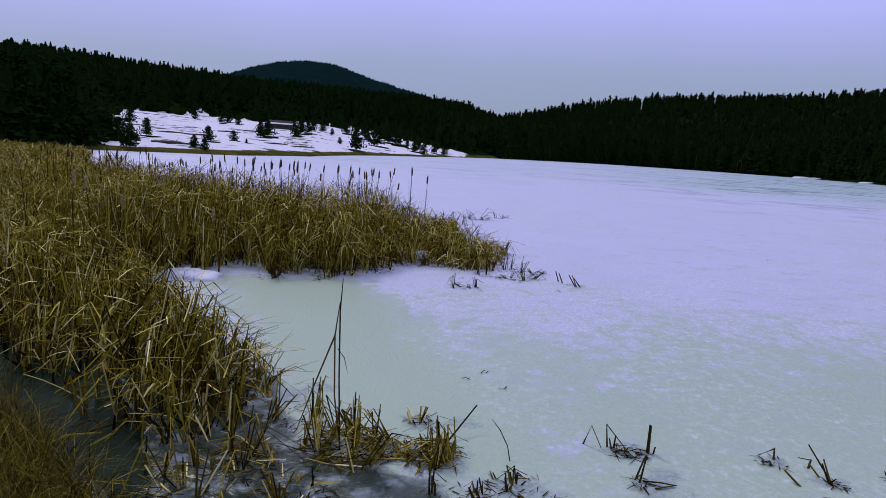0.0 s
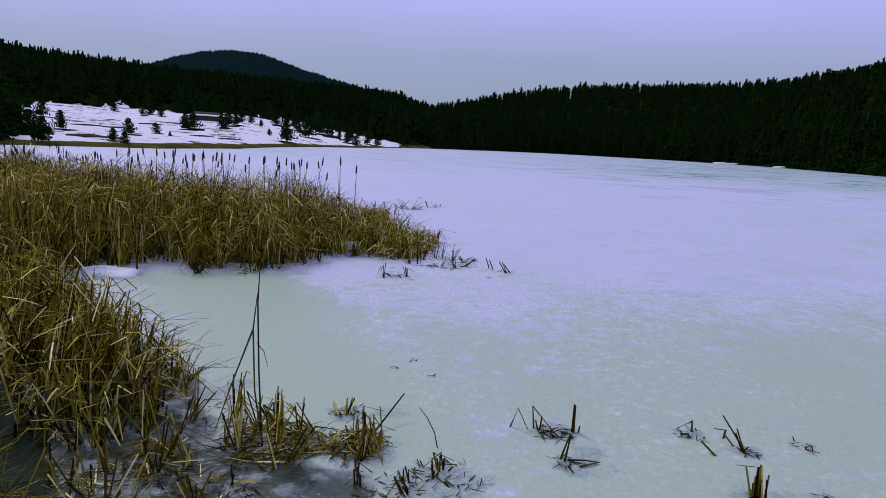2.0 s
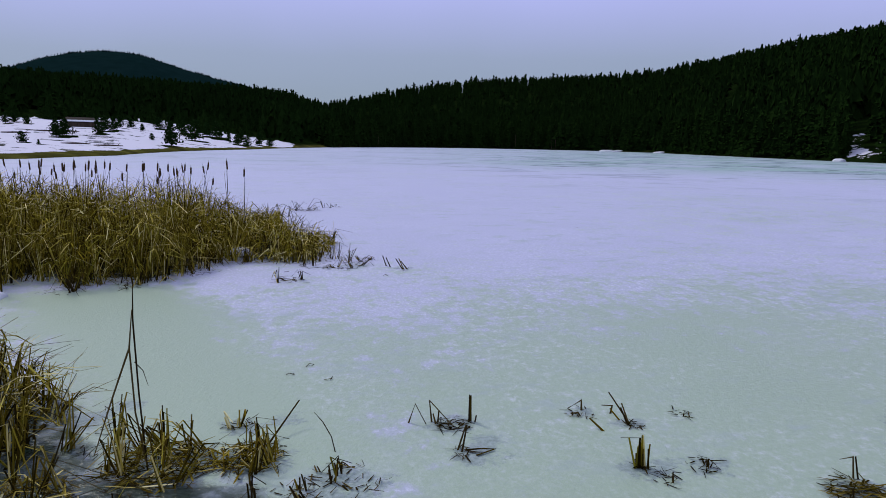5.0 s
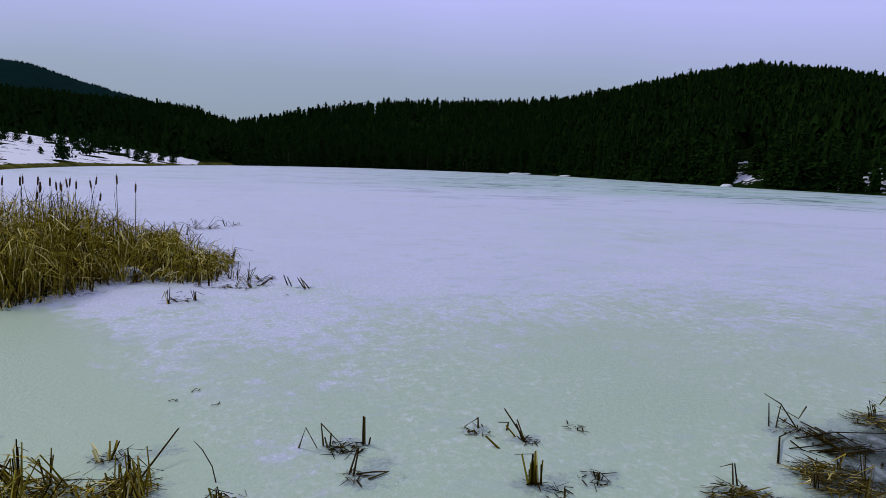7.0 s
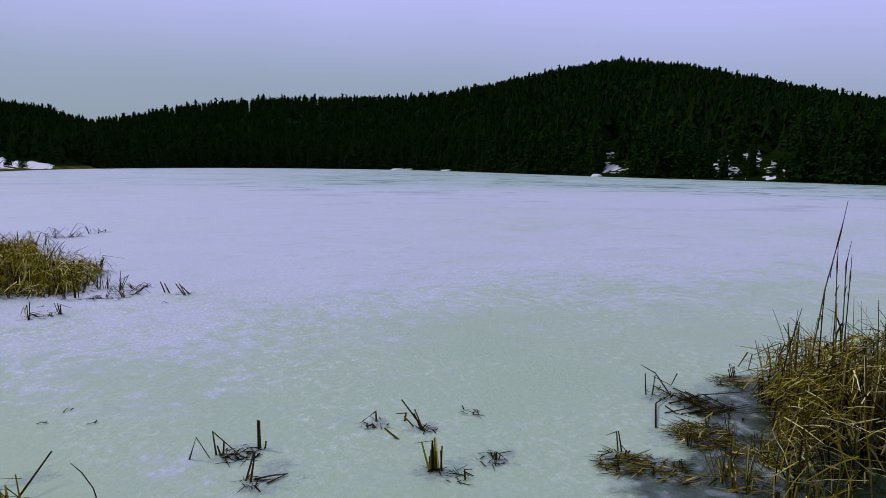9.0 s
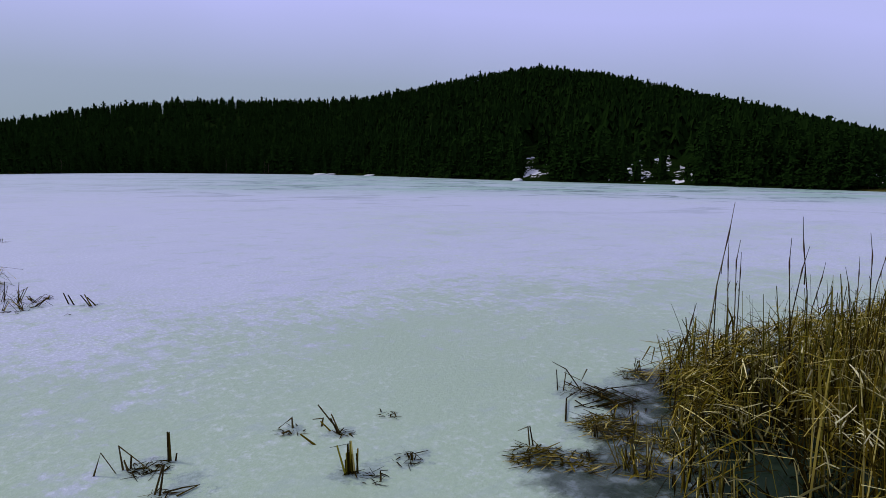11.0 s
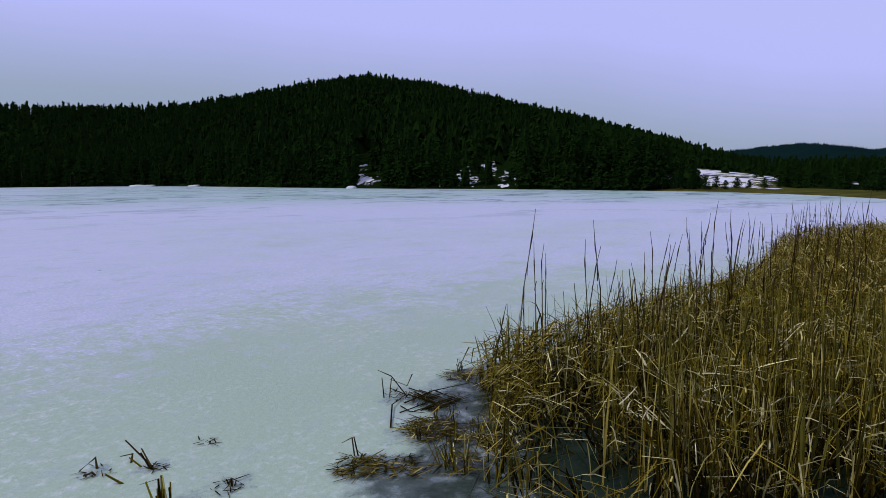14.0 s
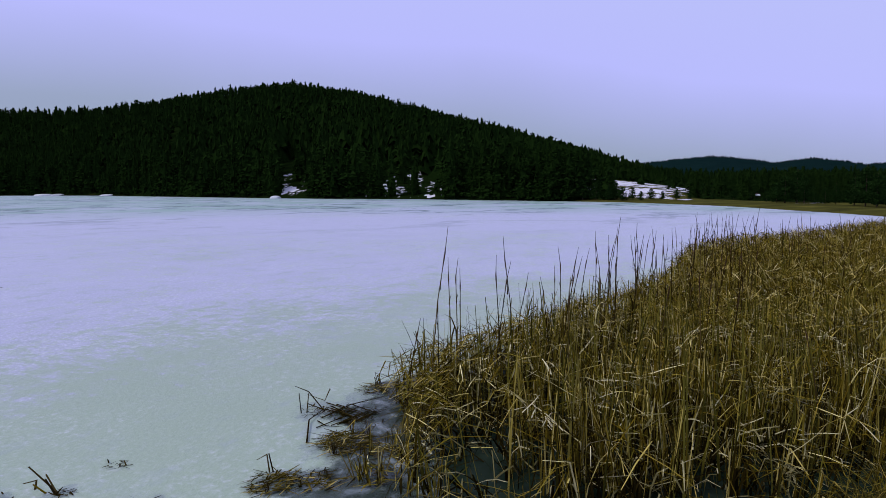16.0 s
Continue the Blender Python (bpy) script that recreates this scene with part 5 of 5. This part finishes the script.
stub_group("bent reed stubs and long fallen leaves on the ice",
           [[(3.72, 2.93, 0), (3.71, 2.94, 0.15)], [(3.74, 2.90, 0), (3.79, 2.92, 0.13)], [(3.86, 2.85, 0.005), (3.80, 2.93, 0.14), (3.73, 3.0, 0.19)], [(3.84, 2.82, 0.01), (3.77, 2.92, 0.06)],
            [(4.1, 2.98, 0.07), (4.0, 2.95, 0.01), (3.93, 3.06, 0.06)], [(3.7, 2.72, 0.01), (4.0, 2.7, 0.02), (4.4, 2.55, 0.02)], [(3.3, 2.5, 0.01), (3.6, 2.75, 0.02), (3.85, 2.83, 0.01)]],
           0.0058, [(3.85, 2.82, 0.16, 60)])
tuft("low matted clump of dry reed leaves in the slush", 3.45, 2.27, 0.20, 14, 0.14, 0.75, 60, 0.0045, 0.6, 230, 2.7)
tuft("flat sodden mat of brown reed leaves frozen in the slush", 2.80, 2.27, 0.15, 3, 0.06, 0.8, 50, 0.0045, 0.7, 110, 2.6)
tuft("flat sodden mat of brown reed leaves frozen in the slush", 2.92, 2.06, 0.13, 2, 0.05, 0.8, 40, 0.0045, 0.7, 60, 2.9)
tuft("low matted clump of dry reed leaves in the slush", 4.45, 2.78, 0.13, 7, 0.10, 0.7, 40, 0.0045, 0.8, 60, 2.6)
tuft("clump of snapped golden reed stalks rising from the slush", 3.12, 1.84, 0.13, 30, 0.19, 0.6, 30, 0.0045, 0.5, 60)
tuft("clump of snapped golden reed stalks rising from the slush", 3.42, 1.98, 0.12, 22, 0.17, 0.6, 30, 0.0045, 0.5, 40)
stub_group("bent reed stub rising from a sodden mat", [[(2.88, 2.40, 0), (2.87, 2.41, 0.11), (2.80, 2.42, 0.10)], [(2.90, 2.39, 0), (2.885, 2.41, 0.11)]], 0.006)
for (ax, ay), (bx, by) in (((3.96, 2.86), (3.84, 2.32)), ((3.60, 2.52), (4.03, 2.46))):
    strands = []
    for _ in range(9):
        o, p, q, u, v = rng.normal(0, 0.06), rng.normal(0, 0.06), rng.normal(0, 0.35), rng.uniform(-0.05, 0.4), rng.uniform(0.6, 1.05)
        strands.append([(ax + (bx - ax) * w + o + q * w * (1 - w), ay + (by - ay) * w + p, 0.006 + 0.006 * w) for w in (u, 0.5 * (u + v), v)])
    stub_group("band of dark drowned reed leaves in the slush", strands, 0.005, [((ax + bx) / 2, (ay + by) / 2, 0.2, 40)], drowned=True)
# the clump before the left bed
tuft("clump of snapped golden reed stalks rising from the ice", -0.42, 3.22, 0.25, 75, 0.25, 0.7, 120, 0.0042, 0.55, 300)
tuft("clump of snapped golden reed stalks rising from the ice", -0.02, 3.22, 0.17, 40, 0.19, 0.75, 90, 0.0042, 0.7, 170)
tuft("clump of snapped golden reed stalks rising from the ice", -0.92, 3.02, 0.2, 18, 0.30, 0.35, 60, 0.0042, 0.45, 120)
tuft("clump of snapped golden reed stalks rising from the ice", -0.78, 3.55, 0.18, 22, 0.26, 0.4, 40, 0.0042, 0.4)
tuft("thin snapped golden reed stalks rising from wet ice", -0.95, 2.62, 0.22, 16, 0.22, 0.6, 40, 0.004, 0.6)
tuft("clump of snapped golden reed stalks rising from the ice", -1.22, 2.78, 0.24, 14, 0.28, 0.5, 40, 0.0042, 0.5, 50)
tuft("clump of snapped golden reed stalks rising from the ice", -0.62, 2.74, 0.18, 12, 0.18, 0.6, 40, 0.0042, 0.6, 40)
tuft("bent golden reed scraps on the ice", -0.08, 3.64, 0.07, 8, 0.1, 0.8, 26, 0.005, 0.5)
tuft("low broken reed stubs at the edge of the ice", 0.42, 2.9, 0.17, 16, 0.09, 0.7, 60, 0.005, 0.6)
tuft("low broken reed stubs at the edge of the ice", 0.12, 2.78, 0.12, 10, 0.12, 0.5, 30, 0.005, 0.6)
stub_group("long snapped reed stalk leaning over the ice", [[(0.06, 3.32, 0), (0.26, 3.62, 0.13)], [(0.04, 3.3, 0.08), (0.12, 3.15, 0.0)]], 0.006)
stub_group("thin curved reed leaf lying out over the ice", [[(0.43, 3.2, 0), (0.41, 3.24, 0.07), (0.37, 3.3, 0.13), (0.33, 3.36, 0.16)]], 0.003)
stub_group("tall standing reed with a long folded leaf", [[(-0.47, 3.2, 0), (-0.49, 3.2, 0.4), (-0.50, 3.21, 0.75), (-0.49, 3.2, 0.92)], [(-0.47, 3.2, 0.02), (-0.51, 3.2, 0.3), (-0.52, 3.2, 0.62), (-0.50, 3.2, 0.8)],
            [(-0.52, 3.2, 0.62), (-0.62, 3.2, 0.34), (-0.70, 3.2, 0.10)]], 0.0045)
stub_group("thin curled leaf tip hanging from a reed", [[(-0.50, 3.2, 0.55), (-0.47, 3.22, 0.50), (-0.45, 3.22, 0.42)]], 0.0022)
stub_group("three snapped reed leaves leaning out of the ice", [[(1.52, 8.24, 0), (1.46, 8.2, 0.14)], [(1.56, 8.16, 0), (1.50, 8.17, 0.12)], [(1.69, 7.97, 0), (1.60, 8.03, 0.13)], [(1.70, 7.96, 0), (1.63, 7.98, 0.14)],
            [(1.73, 7.95, 0.01), (1.66, 8.0, 0.10)]], 0.008, [(1.68, 7.98, 0.08, 10)])
stub_group("pale broken reed stalk fallen across the pool", [[(-1.63, 3.15, 0), (-1.79, 3.195, 0.13), (-1.95, 3.24, 0.26)], [(-1.72, 3.17, 0.08), (-1.80, 3.25, 0.05), (-1.89, 3.22, 0.02)]], 0.0048)
for ends in (((-1.90, 2.98, 0.02), (-1.82, 3.06, 0.05), (-1.70, 3.16, 0.03)), ((-1.69, 3.02, 0.02), (-1.63, 3.13, 0.04)), ((-1.78, 3.18, 0.02), (-1.64, 3.35, 0.03))):
    stick = thing("driftwood_stick", ends[0], "grey weathered stick lying at the edge of the pool", "stick", "sticks at the pool")
    part("wood", mesh_of("wood", *tube([tuple(p[c] - ends[0][c] for c in range(3)) for p in ends], [0.007, 0.008, 0.005][:len(ends)], 7), M_CANE), stick)
twig = thing("bare_twig", (-2.27, 3.31, 0.1), "thin dark upright twig on the grassy bank", "twig")
part("stem", mesh_of("stem", *tube([(0, 0, -0.05), (0.005, 0.01, 0.25), (0.03, 0, 0.5), (0.025, 0.01, 0.72)], [0.005, 0.0045, 0.0035, 0.002], 6), M_STALK), twig)
for x, y, n, h in ((0.17, 7.5, 5, 0.2), (0.36, 7.47, 5, 0.16), (0.62, 8.35, 10, 0.26), (0.5, 8.9, 26, 0.3), (0.93, 8.14, 9, 0.18), (1.05, 8.8, 12, 0.24), (1.13, 8.41, 8, 0.2), (1.31, 8.72, 6, 0.14),
                   (0.93, 10.1, 6, 0.3), (0.63, 15.2, 14, 0.4), (0.37, 13.9, 14, 0.28), (0.97, 15.2, 5, 0.14), (1.3, 15.7, 4, 0.2), (1.53, 15.85, 4, 0.08),
                   (-0.72, 8.1, 8, 0.22), (-0.1, 8.9, 14, 0.26), (-1.35, 7.5, 8, 0.22), (-2.0, 7.35, 12, 0.28), (0.0, 14.3, 14, 0.3), (0.3, 12.3, 14, 0.3)):
    tuft("small tuft of snapped reeds frozen in the ice", x, y, 0.07 + 0.011 * n, n + 4, h * 0.85, 0.9, 3 * n, 0.0045, 1.5)
for x, y in ((0.36, 4.55), (0.22, 4.4), (0.47, 4.25), (0.25, 8.0), (1.4, 7.6), (5.78, 11.5)):
    q = rng.uniform(-0.02, 0.03, 4)
    stub_group("dark scrap of reed leaf on the ice", [[(x - 0.025, y + q[0], 0.004), (x, y + q[1], 0.012), (x + 0.035, y + q[2], 0.004)], [(x + 0.015, y, 0.004), (x + 0.03, y + q[3], 0.014)]], 0.0035)


# ---------------------------------------------------------------- snow heap by the reeds
def snow_heap(cx, cy, rx, ry, high, seed, label="low flat-topped mound of old snow beside the reeds"):
    rg = np.random.default_rng(seed)
    vs, fs, n, m = [], [], 20, 6
    ph = rg.uniform(0, 6.28, 4)
    for j in range(m):
        u = j / (m - 1)
        for i in range(n):
            a = 2 * math.pi * i / n
            q = (1 + 0.20 * math.sin(2 * a + ph[0]) + 0.13 * math.sin(5 * a + ph[1]) + 0.06 * math.sin(9 * a + ph[3])) * (1 - (u ** 2.2) * 0.97)
            vs.append((rx * q * math.cos(a), ry * q * math.sin(a), -0.02 + high * (1 - (1 - u) ** 2.2) * (1 + 0.1 * math.sin(3 * a + ph[2]))))
    for j in range(m - 1):
        for i in range(n):
            a, b = j * n + i, j * n + (i + 1) % n
            fs.append((a, b, b + n, a + n))
    fs.append(tuple(range((m - 1) * n, m * n)))
    ob = new("snow_mound", mesh_of("snow_mound", vs, fs, M_SNOW, True))
    ob.matrix_basis = pose(cx, cy, 0)
    return tagged(ob, label, "snow mound")


snow_heap(-2.78, 7.12, 0.34, 0.24, 0.085, 1)
snow_heap(-0.36, 9.3, 0.14, 0.10, 0.12, 3)
for i, (a, size) in enumerate(((28.3, 2.6), (29.2, 1.6), (32.7, 1.8), (45.4, 1.0))):
    r = float(curve(SHORE, a)) - 1.0
    snow_heap(r * math.sin(radians(a)), r * math.cos(radians(a)), size, size * 0.8, 0.42, 10 + i, "old snow bank on the shore under the dark forest")


def dead_snag(a, high, seed):
    """A bare bleached trunk at the foot of the forest."""
    rg = np.random.default_rng(seed)
    r = float(curve(SHORE, a)) + 0.4
    x, y = r * math.sin(radians(a)), r * math.cos(radians(a))
    ob = thing("dead_tree", (x, y, float(land(x, y)[0]) - 0.1), "bare grey dead tree before the dark forest", "dead tree", "dead trees on the shore")
    part("trunk", mesh_of("trunk", *tube([(0, 0, 0), (0.15, 0, high * 0.5), (0.05, 0, high)], [0.09, 0.06, 0.02], 6), M_BARK), ob)
    for u in (0.45, 0.6, 0.75, 0.85):
        c = rg.uniform(0, 6.28)
        part("branch", mesh_of("branch", *tube([(0.13, 0, high * u), (0.13 + 0.6 * math.cos(c), 0.6 * math.sin(c), high * u + 0.35)], [0.03, 0.01], 5), M_BARK), ob)


for i, (a, h) in enumerate(((20.5, 4.6), (23.6, 3.8), (23.9, 3.2), (8.6, 3.4))):
    dead_snag(a, h, 60 + i)


# ---------------------------------------------------------------- grass of the near bank
def bank_grass(label, poly, per, seed):
    rg = np.random.default_rng(seed)
    x, y = scatter(poly, per, rg, 0.5)
    n = len(x)
    z = land(x, y)[0] - 0.02
    me = blades("grass", x, y, z, rg.uniform(0.10, 0.34, n), np.abs(rg.normal(0.55, 0.35, n)), rg.uniform(0.0018, 0.0042, n), np.zeros(n), rg, M_GRASS, None, 4, bow=rg.uniform(0, 1.6, n))
    return tagged(new("grass", me), label, "grass", kind="stuff")


bank_grass("matted olive-brown dry grass on the bank", [(-4.5, 4.9), (-3.2, 4.25), (-2.25, 3.5), (-1.5, 2.85), (-0.9, 2.0), (-1.4, 2.0), (-2.2, 2.4), (-3.3, 3.3), (-5, 4.3)], 4000, 41)
bank_grass("matted olive-brown dry grass on the bank", [(2.2, 1.0), (3.0, 0.5), (4.2, -0.25), (5.2, -0.75), (7, -1.7), (6, -2.6), (4, -1.5), (2.4, 0.2), (1.9, 0.7)], 1700, 42)
bank_grass("sparse trodden dry grass on the open bank", [(-4.5, 4.2), (-2.2, 2.3), (-0.9, 1.2), (0.6, 0.6), (2.1, 0.55), (4, -1.3), (6, -2.5), (6, -6), (-6, -6), (-6, 4.6)], 40, 43)
